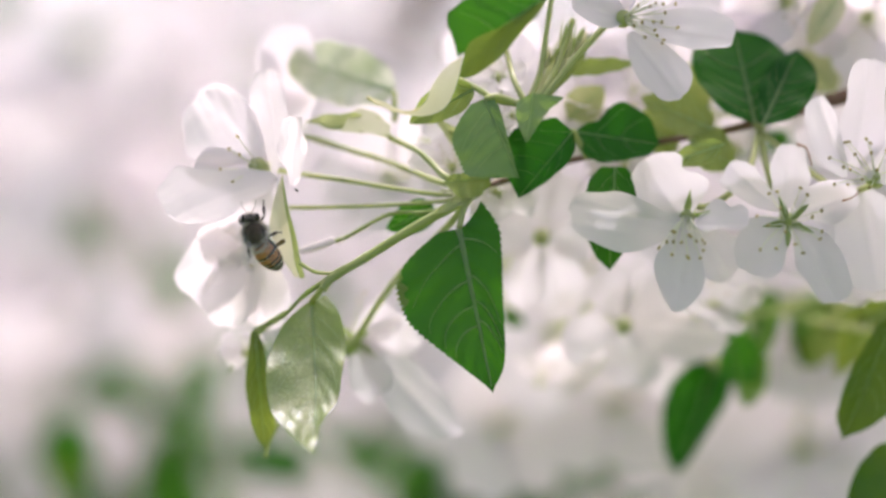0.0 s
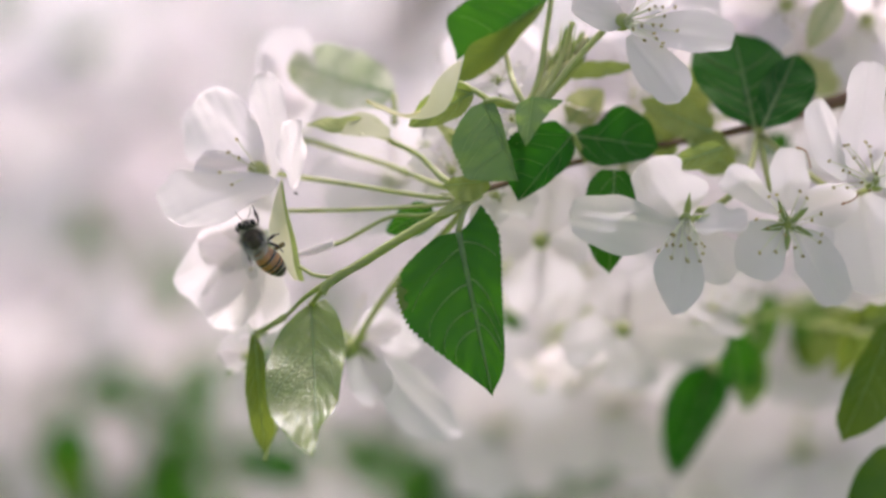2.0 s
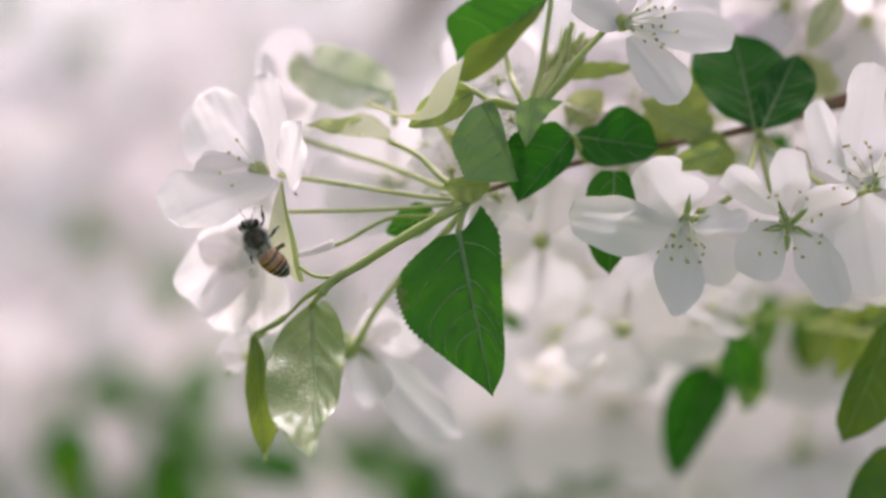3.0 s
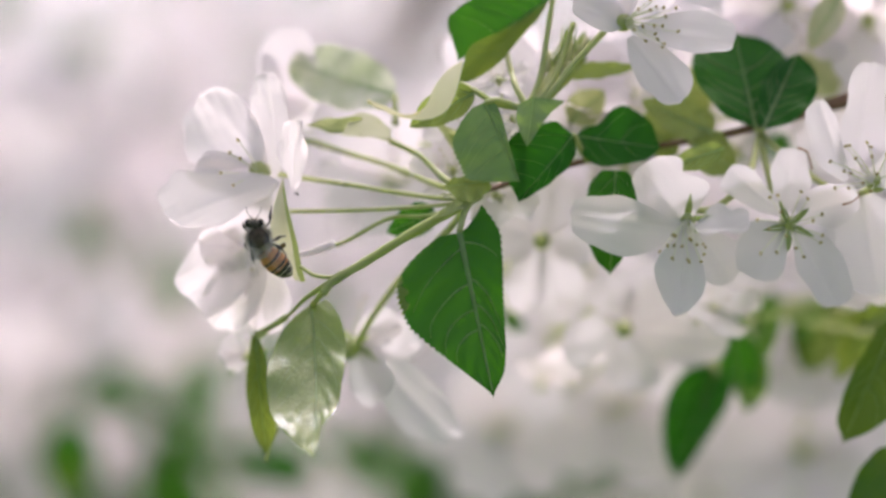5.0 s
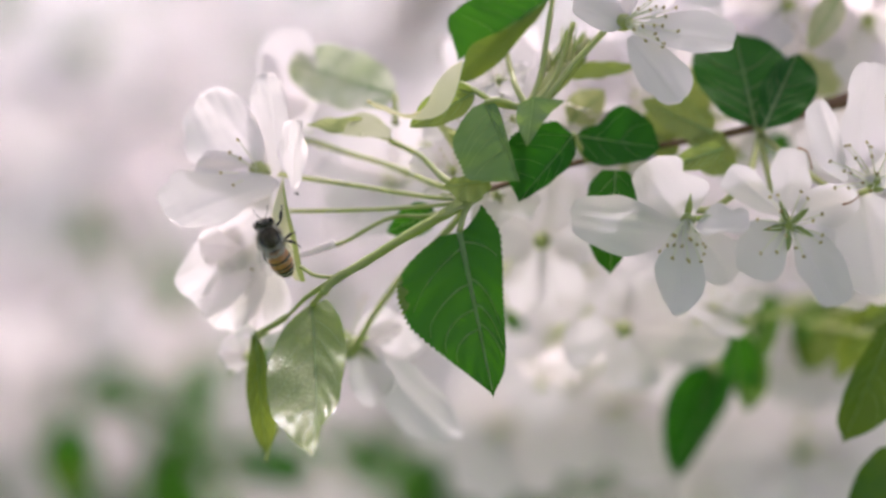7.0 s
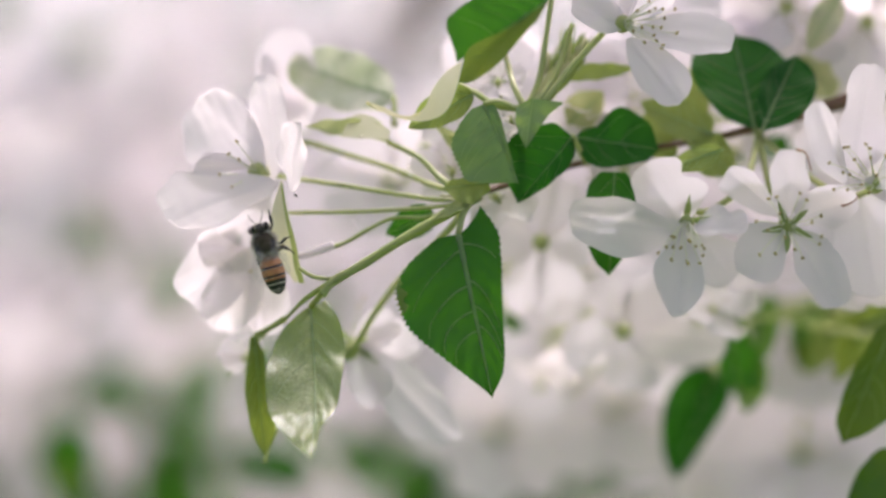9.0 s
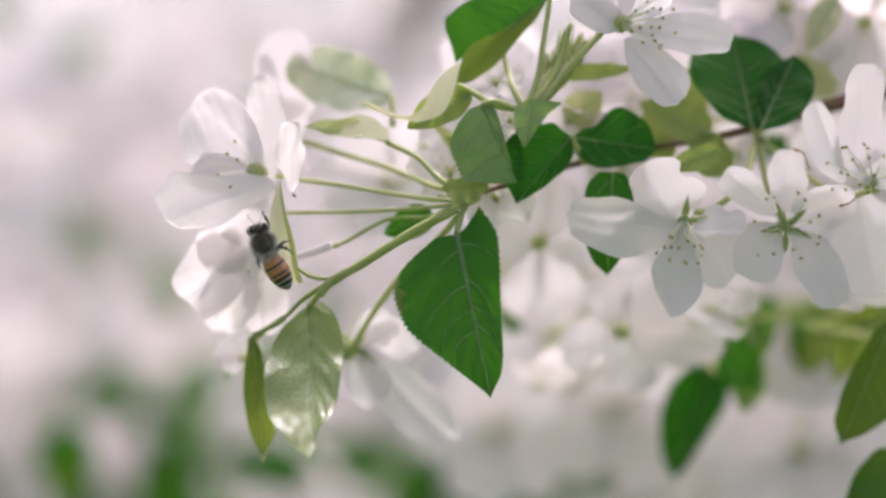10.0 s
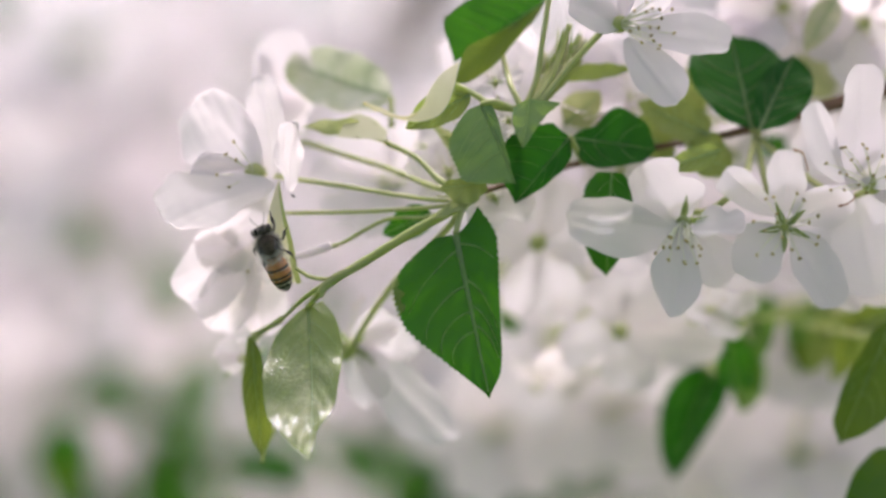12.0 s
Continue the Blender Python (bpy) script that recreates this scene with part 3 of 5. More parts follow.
stem(branch, [(5.4, 3, 9.7), (1.6, 6, 7.6), (-2.4, 9, 6), (-9.6, 10, 5.6), (-17.8, 11, 1.3), (-24.5, 11, -0.9)], 0.5, 0.35)
stem(branch, [(5.4, 3, 9.8), (1.6, 7, 8.2), (-6.5, 10, 7.5), (-16.8, 11, 7), (-28.1, 15, 6.9)], 0.5, 0.4)
stem(branch, [(5.4, 3, 10), (0.6, 8, 9.1), (-8.6, 12, 10.3), (-16.9, 13, 11.7), (-26.4, 17, 13.2)], 0.5, 0.4)
stem(branch, [(5.4, 3, 10.1), (-0.9, 12, 11.6), (-9.8, 21, 15.4), (-17.3, 25, 17.8), (-25.1, 29, 20.3)], 0.5, 0.5)
stem(branch, [(5.4, 3, 10.3), (0.4, 8, 12.5), (-4, 12, 16.8), (-8.6, 13, 19.2), (-9.7, 12, 19.7)], 0.9, 0.5)
stem(branch, [(5.4, 3, 9.6), (1.6, 12, 4.2), (-6.7, 18, -4.1), (-9.8, 20, -7.9), (-13, 22, -12.5), (-16.2, 24, -17.8)], 0.7, 0.6)
stem(branch, [(-32.3, 13, -38.6), (-31.4, 15, -35), (-28.5, 18, -30.1)], 0.4, 0.4)
# upper spur
stem(branch, [(14.4, 9, 12.3), (14.9, 10, 19.5), (14.6, 6, 25.2)], 0.8, 0.7)
stem(branch, [(14.7, 2, 25.2), (10.1, 2.5, 25.7), (5.6, 3.5, 28.3), (3.1, 4.5, 29.6)], 0.7, 0.5)
stem(branch, [(14.7, 2, 25.4), (12.9, 4, 29.3), (12, 10, 33.4), (11.1, 14.5, 37.6)], 0.6, 0.5)
stem(branch, [(15.2, 3, 25.3), (17.3, 4, 30.4), (18.4, 5, 36.5), (19.9, 6, 46.7)], 0.6, 0.5)
stem(branch, [(15.7, 3, 25.3), (19.3, 4, 29.4), (21.9, 6, 35.6), (23.5, 7, 40.7)], 0.9, 0.5)

# leaves in the middle of the branch
leaf(branch, (2.9, -1, 2.9), (8.9, -3, -26.1), (4.9, 7, 6.5, 5.7, 5.1, 4.4, 3.7, 2.6, 0), (3.9, 10.2, 13.2, 13.2, 12.3, 9.6, 6.2, 2.8, 0), (0.15, -1, 0.25), LEAF, petiole=[(6.1, 1, 9.6), (4, 0, 6.9)], lobe_l=0.137, fold=7, ruffle=0.35, veins=4, vein_w=0.4, backlit=(0.2, 0.42, 0.15), label="large dark green serrated leaf with a pale midrib")
leaf(branch, (-23.7, 9, -10.1), (-20.5, -14, -41.6), (2.8, 5.1, 5.7, 5.5, 4.7, 3.6, 1.6, 0.8, 0), (0, 5.6, 7.8, 8.6, 8.6, 7.7, 5.5, 2.5, 0), (-0.15, -1, 0.5), LEAF_DOWNY, lobe_l=0.021, petiole=[(-18.8, -1, -5.2), (-21.1, 3, -7.3)], fold=5, ruffle=0.6, quilt=0.009, bend=0.0, curl=0.5, vein_w=0.12, teeth=0.02, label="young downy leaf with a glossy silver sheen")
leaf(branch, (-34.2, 14, -15.6), (-32.3, 13, -37.5), (0, 1.3, 1.5, 1.6, 1.7, 2.2, 2.4, 1.7, 0), (0.8, 1.4, 2.2, 2.6, 2.8, 2.6, 2.2, 1.5, 0), (0.3, -1, 0), LEAF_MOSS, fold=10, veins=4, vein_w=0.12, label="yellow-green leaf lit from behind")
leaf(branch, (7.4, 1, 26), (13.6, -2, 11.8), (1.4, 1.8, 1.7, 1.4, 1.1, 0.8, 0.5, 0.2, 0), (2.5, 5.6, 7.8, 8.5, 8.4, 8.5, 8.1, 4.4, 0), (-0.2, -1, 0.3), LEAF_SAGE, lobe_r=0.002, petiole=[(14.2, 3, 24.8), (10.1, 1, 26.4)], fold=6, quilt=0.015, vein_w=0.16, veins=4, label="grey-green leaf with a sharp tip")
leaf(branch, (8.4, 1, 12), (0.1, 0, 11.1), (1.5, 2.3, 3.2, 3.6, 3.9, 3.7, 3.1, 1.8, 0), (0.5, 0.6, 0.8, 1.1, 1.4, 1.4, 1.3, 0.8, 0), (0, -1, 0.4), LEAF_LIGHT, fold=12, veins=2, vein_w=0.1)
leaf(branch, (23.5, 8, 20.5), (13.6, 7, 8.4), (0, 2.2, 2.8, 2.9, 2.5, 2.2, 1.5, 0.9, 0), (4, 5.7, 7.2, 8.1, 8.4, 7.6, 6.1, 4.1, 0), (0, -1, 0.15), LEAF_DARK, lobe_r=0.002, petiole=[(26.6, 18, 16.3)], fold=7, quilt=0.012, vein_w=0.12, veins=4)
leaf(branch, (24.1, 14, 20.7), (39.9, 15.5, 18.5), (0, 1.8, 2.7, 5.5, 6.7, 6.3, 5.3, 3.8, 0), (0, 3.7, 4.9, 5.3, 4.6, 4, 3.3, 2.4, 0), (0, -1, 0.2), LEAF_DARK, petiole=[(22.4, 17, 15.5), (23.7, 13, 18.4)], fold=9, quilt=0.012, vein_w=0.14, veins=3)
leaf(branch, (57.6, 18, 22.4), (54.8, 28, 40.6), (0, 5.4, 7.6, 8.9, 9.8, 10, 9.1, 6.6, 0), (1.7, 3.6, 5.6, 7.2, 8.2, 8.4, 7.4, 5, 0), (0.1, -1, 0.3), LEAF, petiole=[(58.6, 20, 21.4)], fold=10, quilt=0.012, vein_w=0.3, veins=4)
leaf(branch, (58.6, 16, 21.8), (66.2, 24, 36.5), (0, 1.8, 2.9, 3.5, 3.7, 3.5, 2.9, 1.8, 0), (0, 3.2, 5.1, 5.9, 6.3, 6.3, 5.6, 4, 0), (-0.1, -1, 0.2), LEAF_DARK, petiole=[(58.6, 20, 21.4)], fold=11, quilt=0.012, vein_w=0.24, veins=4)
leaf(branch, (19.8, 15, 46.1), (2.7, 14, 34.3), (0, 0.6, 0.8, 0.7, 0.5, 0.3, 0.1, 0, 0), (0, 5.7, 6.6, 7.4, 7.8, 7.9, 7.8, 6.9, 0), (0.1, -0.9, 0.3), LEAF, petiole=[(20.8, 15, 51.9)], fold=6, quilt=0.012, vein_w=0.12, veins=4)
leaf(branch, (19.4, 14, 45.5), (2.4, 8, 29.7), (0, 0.9, 1.4, 1.8, 2.1, 2.3, 2.2, 1.6, 0), (0, 0.3, 0.6, 1.3, 2.1, 3.1, 3.4, 1.9, 0), (0.2, -1, -0.3), LEAF_MOSS, fold=3, veins=0, quilt=0.01)
leaf(branch, (3.6, 2, 33.6), (-13.2, 1, 26.2), (0, 3.4, 6, 7.5, 7.7, 7, 5.5, 3.3, 0), (0, -0.3, -1.1, -2.6, -4.8, -5.5, -4.7, -1.9, 0), (0, -1, 0.3), LEAF_CREAM, fold=0, ruffle=0.1, quilt=0.0, veins=0, teeth=0.05, label="curled pale yellow-green young leaf")
leaf(branch, (5.6, 3, 27.8), (-6, 6, 21.9), 3.2, 3.8, (0, -1, 0.3), LEAF_LIGHT, fold=16, veins=4)
leaf(branch, (16.1, 0, 26.9), (14.8, -1, 17.9), (5.6, 4.6, 3.4, 2.8, 2.1, 1.6, 1.1, 0.6, 0), (0, 1.8, 2.7, 2.7, 2.5, 2, 1.5, 0.7, 0), (0.1, -1, 0.5), LEAF_SAGE, fold=10, veins=2, vein_w=0.1)
leaf(branch, (-9.4, 12, 20.2), (-25.2, 14, 22.6), (0.6, 0.6, 0.7, 0.7, 0.8, 0.9, 0.7, 0.3, 0), (0, 2.2, 2.8, 2.9, 2.8, 2.4, 1.9, 1.1, 0), (0, -1, 0.5), LEAF_LIME, lobe_l=0.006, fold=14, veins=3, vein_w=0.1)
leaf(branch, (-9.1, 29, 29), (-29, 33, 35.7), 6.8, 6.0, (0, -1, 0.4), LEAF_GLARE, [(-8.9, 25, 23.3)], fold=10, blunt=0.5, widest=0.5, ruffle=0.5, quilt=0.004, label="young leaf with white glare painted into its mottled colour")
leaf(branch, (-25.5, 2, -5.6), (-28.5, 2, 12.9), (0.8, 2.1, 3.2, 4, 4.3, 3.6, 2.6, 1.3, 0), (0.9, 0.7, 0.6, 0.5, 0.3, 0.1, 0, 0, 0), (0.3, -1, 0.2), LEAF_CREAM, fold=14, fold_r=30, ruffle=0.1, quilt=0.0, veins=0, teeth=0.0, label="pale cupped young leaf under the bee")
leaf(branch, (-25.3, 1, -5.9), (-28.5, 1, 13), (0, 0.6, 0.5, 0.5, 0.6, 0.7, 0.7, 0.5, 0), (0.9, 0.7, 0.6, 0.6, 0.4, 0.1, 0, 0, 0), (0.5, -0.9, 0.2), STEM, fold=20, ruffle=0.05, quilt=0.0, veins=0, teeth=0.0, label="green rim of the pale young leaf")
leaf(branch, (22.4, 16, 32), (36, 18, 33.6), 1.8, 1.6, (0, -1, 0.3), LEAF_LIGHT, fold=10, fine=False, veins=0)
leaf(branch, (50.7, 8, 18.2), (40, 9, 14.6), 2.6, 2.0, (0, -1, 0.3), LEAF_LIGHT, fold=10)
leaf(branch, (49.9, 20, 21.5), (37, 24, 27.7), 3.8, 4.0, (0, -1, 0.3), LEAF_LIGHT, fold=10, fine=False)
leaf(branch, (31.2, 9, 14.2), (30.4, 12, -4.7), (2, 4, 4.1, 4.1, 4.2, 4.2, 2.9, 1.6, 0), (2.5, 4.5, 5, 4.9, 4.8, 4.7, 3.8, 2.5, 0), (0, -1, 0.1), LEAF, fold=8, quilt=0.012, veins=4, vein_w=0.12)
leaf(branch, (-1.4, 14, 6.8), (-10.3, 16, 3), 3.2, 3.0, (0, -1, 0.2), LEAF, fold=10, fine=False)
leaf(branch, (84.9, 24, -12.5), (74.6, 24, -36.2), (0, 4.7, 8.1, 8, 7.8, 7, 5.2, 3.1, 0), (0, 2.3, 2.9, 3.3, 3.5, 3.7, 3.3, 2.6, 0), (0, -1, 0.2), LEAF_OLIVE, petiole=[(89.2, 8, 2.1)], fold=9, quilt=0.012, vein_w=0.1, veins=4)
leaf(branch, (86.3, 26, -36.9), (75.7, 26, -49.1), (0, 3.9, 5.3, 5.5, 5.8, 6, 4.1, 2, 0), (0, 2.3, 3.3, 3.4, 3.4, 3, 2.3, 1.4, 0), (0, -1, 0.3), LEAF_OLIVE, fold=8, quilt=0.012, veins=0)

# a pale strip on the curled leaf's turned-out rim imitates its sun glint
stem(branch, [(-13.4, -0.4, 26.3), (-11.6, -0.4, 25.1), (-8.4, -0.4, 23.8), (-6.2, -0.4, 23.4), (-3.9, -0.3, 24.4)], 0.3, 0.16, LEAF_CREAM, "rim", 7, "pale crinkled strip for the sun glint on the curled leaf's rim", 0.5)
# sunlight on a stretch of stalk, painted as a white tube round it
stem(branch, [(-26.2, 10.4, -1.1), (-22.8, 10.6, -0.2), (-19.6, 10.6, 1)], 0.5, 0.75, PETAL, "sheath", 8, "length of flower stalk painted white as if in sun")
# bracts and leaflets round the knot of stalks
# extra pale piece: the young leaf's sunlit part, put into colour
leaf(branch, (-9.6, 10, 20.2), (-18.5, 11, 20.6), (0.3, 0.2, 0.1, 0.1, 0, 0, 0, 0, 0), (2.1, 3.1, 4.4, 5.3, 5.7, 6, 5.8, 4.4, 0), (0, -0.7, 0.7), LEAF_PALE, lobe_l=0.001, fold=4, veins=0, ruffle=0.0, quilt=0.0, teeth=0.01, label="pale piece added for the sunlit part of a young leaf")
leaf(branch, (8.3, 7, 12.5), (1.2, 9, 20.9), 2.2, 1.8, (0.1, -1, 0.4), LEAF_LIGHT, fold=18, veins=3, vein_w=0.1)
leaf(branch, (6.9, 9, 14.4), (-1.4, 12, 23.3), 1.4, 1.8, (0, -1, 0.4), LEAF_LIME, fold=20, veins=2, vein_w=0.1)
leaf(branch, (6.6, 0, 9.5), (-1.6, -1, 5.3), 1.0, 1.3, (0, -1, 0.6), LEAF_LIME, fold=16, veins=0, label="pale bract at the knot of stalks")
leaf(branch, (6.2, 1, 9.1), (-0.6, 1, 9.7), 1.2, 0.8, (0, -1, 0.5), LEAF_PALE, fold=18, veins=0, label="pale bract at the knot of stalks")
leaf(branch, (7.4, 1, 10.3), (2.2, 0, 9.1), 1.0, 1.2, (0, -1, 0.5), LEAF_LIME, fold=12, veins=0, label="pale bract at the knot of stalks")
leaf(branch, (10.2, 10, 18.3), (5.5, 12, 25.8), 1.8, 2.0, (0, -1, 0.4), LEAF_LIGHT, fold=14, veins=3, vein_w=0.1)
leaf(branch, (16.6, 5, 25.4), (20.6, 8, 33.7), 1.1, 1.2, (0, -1, 0.4), LEAF_LIME, fold=20, veins=0, label="pale bract on the upper spur")
leaf(branch, (17, 5, 25.6), (26.2, 10, 34.9), 1.0, 1.2, (0, -1, 0.4), LEAF_LIGHT, fold=20, veins=0, label="pale bract on the upper spur")
# flowers of the branch
f1 = flower_heart(branch, (-34.1, 10, 14.4), (-0.55, -0.75, 0.1), [(-16.9, 13, 11.7), (-26.2, 15, 13.1)], 5, stalk_r=0.45, sepals=False, label="wide open white apple flower in full sun")
petal(f1, (-32.2, 11, 13.4), (-44.6, 14, 27.7), (1.2, 3.8, 7.4, 8.2, 6.8, 5.9, 3.8, 0), (0.9, 3.6, 5.5, 6, 5.5, 4.3, 2.8, 0), (-0.4, -1, 0.2), ruffle=0.8)
petal(f1, (-30.0, 11, 13.4), (-31.8, 12, 32.0), (0.7, 3.6, 4.7, 4.5, 3.9, 3.4, 2.2, 0), (0.5, 3, 3.8, 3.6, 3.2, 2.7, 1.8, 0), (-0.5, -0.9, 0.1), ruffle=0.8)
petal(f1, (-26.9, 5, 10.7), (-26.5, 2, 22.9), (0.5, 1.8, 2.7, 3.1, 2.6, 2.2, 1.4, 0), (0.5, 2.4, 3, 3.2, 2.7, 2.3, 1.5, 0), (-0.5, -0.9, 0), ruffle=0.8)
petal(f1, (-30, 9, 12.5), (-47.7, -5, 5.5), (0.8, 3.6, 4.7, 5.6, 5.7, 4.8, 3.9, 0), (1.5, 4.8, 7.9, 10.1, 8.4, 7.3, 4.7, 0), (-0.3, -0.9, 0.6), ruffle=0.8)
petal(f1, (-30.5, 9, 11.8), (-39.0, 13, 1.7), (0.7, 4, 4.7, 4, 3.9, 3.4, 2.2, 0), (0.8, 3.2, 4.5, 5.7, 5, 4.5, 2.6, 0), (-0.2, -1, -0.3), ruffle=0.8)
petal(f1, (-30.2, 12, 12.6), (-45.1, 12, 14.5), (0.6, 2.4, 3.6, 3.8, 3.3, 2.7, 1.7, 0), (0.6, 2.3, 3.2, 4, 3.8, 3.5, 1.8, 0), (-0.2, -1, -0.3), ruffle=0.8)
f0 = flower_heart(branch, (-30.5, 34, 22.2), (-0.3, 0.3, 0.8), [(-17.3, 25, 17.8), (-25.1, 29, 20.3)], 6, stalk_r=0.48, label="half-open white apple flower seen from behind")
petal(f0, (-32.8, 36, 23.4), (-30.9, 34.5, 42.2), (0.5, 2.1, 3.2, 3.8, 3.7, 2.9, 1.7, 0), (1.3, 7.7, 8.9, 8.3, 7.4, 6.4, 4.5, 0), (-0.3, -1, 0.1), ruffle=0.35)
petal(f0, (-30.7, 36, 21.3), (-25.9, 34.5, 30.4), (0.5, 2.9, 3.6, 3.7, 3.2, 2.7, 1.7, 0), (0.6, 3.4, 3.7, 3.1, 3.1, 2.7, 1.7, 0), (-0.1, -1, 0.1), ruffle=0.35)
petal(f0, (-33.1, 36, 23.7), (-34.4, 34.5, 37.4), (0.1, 1, 0.8, 0.6, 0.8, 0.7, 0.5, 0), (0.6, 3.3, 4.1, 3.8, 3.4, 2.9, 1.9, 0), (-0.5, -1, 0.2), ruffle=0.35)
f2 = flower_heart(branch, (-31.8, 21, -1.5), (-0.6, -0.6, -0.3), [(-17.8, 11, 1.3), (-24.6, 13, -0.9)], 4, stalk_r=0.42, label="white apple flower with drooping petals")
petal(f2, (-34.0, 14, 2.7), (-47.2, 18, -9.3), (0.9, 4.4, 5.7, 6.2, 6.1, 5.6, 5, 0), (0.9, 4.7, 6.5, 6.1, 5.4, 4.7, 3, 0), (-0.3, -1, -0.3), ruffle=0.8)
petal(f2, (-33.7, 13, 1.1), (-41.4, 20, -15.0), (0.7, 3.8, 4.9, 5, 4.2, 3.6, 2.3, 0), (0.8, 3.2, 5, 5.5, 5.3, 4, 2.5, 0), (-0.2, -1, -0.3), ruffle=0.8)
petal(f2, (-32.7, 12, 0.1), (-33.6, 20, -15.7), (0.8, 3.2, 4.9, 5.8, 4.8, 4.2, 2.7, 0), (0.4, 2.1, 2.8, 3.1, 3.1, 2.5, 1.4, 0), (-0.2, -1, -0.3), ruffle=0.8)
petal(f2, (-33.5, 15, 2.2), (-44.6, 15, 0.1), (0.7, 4.2, 4.8, 5.2, 4.3, 3.8, 2.4, 0), (0.6, 3.9, 4.1, 3.6, 3.4, 3, 1.9, 0), (-0.3, -1, -0.3), ruffle=0.8)
f3 = flower_heart(branch, (32.9, 2, 40.3), (0.65, -0.6, -0.05), [(17.7, 3, 25.8), (22.8, 3, 32.3), (27.8, 3, 37.8)], 18, 34, sepals=False, label="white apple flower in shade with yellow stamens")
petal(f3, (32.7, 2, 39.8), (23, 0, 43.6), (0.4, 2.5, 3, 2.7, 2.5, 2.2, 1.4, 0), (0.6, 3.1, 3.7, 4.2, 3.8, 3.1, 2.5, 0), (0.3, -1, 0.2), ruffle=0.25)
petal(f3, (34.7, 1, 39.2), (51.6, -2, 36.4), (0.8, 3.7, 4.9, 5.6, 4.7, 4, 2.6, 0), (0.5, 2.9, 3.6, 3.7, 3.1, 2.7, 1.7, 0), (0.1, -0.9, 0.5), ruffle=0.25)
petal(f3, (33.2, 1, 37.7), (42, -4, 26.1), (0.65, 2.99, 4.16, 4.55, 4.55, 3.64, 2.34, 0), (0.65, 2.99, 4.16, 4.55, 3.9, 3.38, 2.08, 0), (0.3, -1, 0.1), ruffle=0.25)
petal(f3, (33, 3, 40.8), (41.1, 5, 53.7), 5.4, 5.4, (0.2, -1, -0.2), ruffle=0.85)
petal(f3, (32.6, 3, 40.8), (26.9, 5, 54.2), 5.4, 5.4, (0.2, -1, -0.2), ruffle=0.85)
f4 = flower_heart(branch, (43.7, 5, 4.8), (-0.1, -0.7, -0.7), [(58.6, 20, 21.2), (54.7, 9, 12.3), (48.7, 10, 7.3)], 18, 26, label="white apple flower hanging with open petals")
petal(f4, (43.5, 4, 3.6), (22.7, 2, 6.3), (0.8, 4.3, 6, 5.9, 5.2, 4.3, 2.8, 0), (0.6, 2.2, 3.8, 4.6, 3.8, 3.3, 2.1, 0), (-0.1, -1, -0.2), ruffle=0.25)
petal(f4, (43.1, 5, 4.1), (35.7, 2, 15.0), (0.7, 1.7, 4.6, 4.6, 3.9, 3.3, 2.1, 0), (1.1, 7.2, 7.3, 5.2, 6.1, 5.3, 3.4, 0), (0, -1, -0.2), ruffle=0.25)
petal(f4, (45, 4, 3.6), (54.1, 0, 3.9), (0.8, 4.8, 5.4, 3.9, 4.5, 3.9, 2.5, 0), (0.2, 1.6, 1.3, 1, 1.3, 1.1, 0.7, 0), (0.1, -0.8, 0.6), ruffle=0.25)
petal(f4, (44, 4, 2.6), (41.1, 0, -11.7), (0.9, 2.6, 4.1, 4.4, 3.7, 2.3, 1.1, 0), (1, 3.8, 5, 4.7, 3.3, 1.9, 0.9, 0), (0, -1, -0.2), ruffle=0.25)
petal(f4, (45.7, 6, 3.1), (52.5, 8, -5.5), (0.7, 3, 4.1, 4.5, 3.8, 3.2, 2.1, 0), (0.7, 3.2, 4.2, 4.4, 3.9, 3.1, 2, 0), (0.1, -1, -0.2), ruffle=0.25)
f5 = flower_heart(branch, (62, 6, 4.2), (0.02, -1, -0.05), [(58.6, 20, 21.2), (59.8, 13, 11.4), (62.6, 15, 5.3)], 16, 58, bare=True, label="white apple flower facing outwards, green star in its middle")
petal(f5, (62.0, 7, 6.7), (62.3, 5, 18.1), (0.5, 2.5, 3.2, 3.6, 3.1, 2.6, 1.7, 0), (0.5, 3, 3.8, 3.5, 3.1, 2.7, 1.7, 0), (0, -1, -0.2), ruffle=0.25)
petal(f5, (61.0, 7, 6.2), (51.2, 5, 14.3), (0.5, 2, 2.7, 3.3, 3.5, 3.6, 3, 0), (0.4, 1.5, 2, 2.5, 2.7, 2.2, 1.3, 0), (0, -1, -0.2), ruffle=0.25)
petal(f5, (60.9, 6, 4.2), (56.1, 4, -5.8), (0.5, 2.3, 3.2, 3.5, 3.2, 2.6, 1.6, 0), (2.4, 5.8, 6.3, 6.4, 5.9, 4.7, 3.6, 0), (0, -1, -0.2), ruffle=0.25)
petal(f5, (63.4, 6, 3.6), (70.4, 2, -10.2), (0.7, 4, 4.9, 4.8, 4.2, 3.7, 2.3, 0), (0.5, 2.3, 3.4, 3.2, 2.9, 2.5, 1.6, 0), (0, -1, -0.2), ruffle=0.25)
petal(f5, (63.6, 6, 5.7), (74.4, 5, 9.2), (2.1, 3.7, 4.2, 4.3, 3.6, 3.1, 2, 0), (0.5, 2.2, 3.4, 3.3, 3.1, 2.5, 1.6, 0), (0, -1, -0.2), ruffle=0.25)
f6 = flower_heart(branch, (76.8, 4, 12.4), (-0.4, -0.7, 0.3), [(58.6, 20, 21.2), (71.5, 12, 10.4)], 16, 40, sepals=False, label="white apple flower with upright petals in sun")
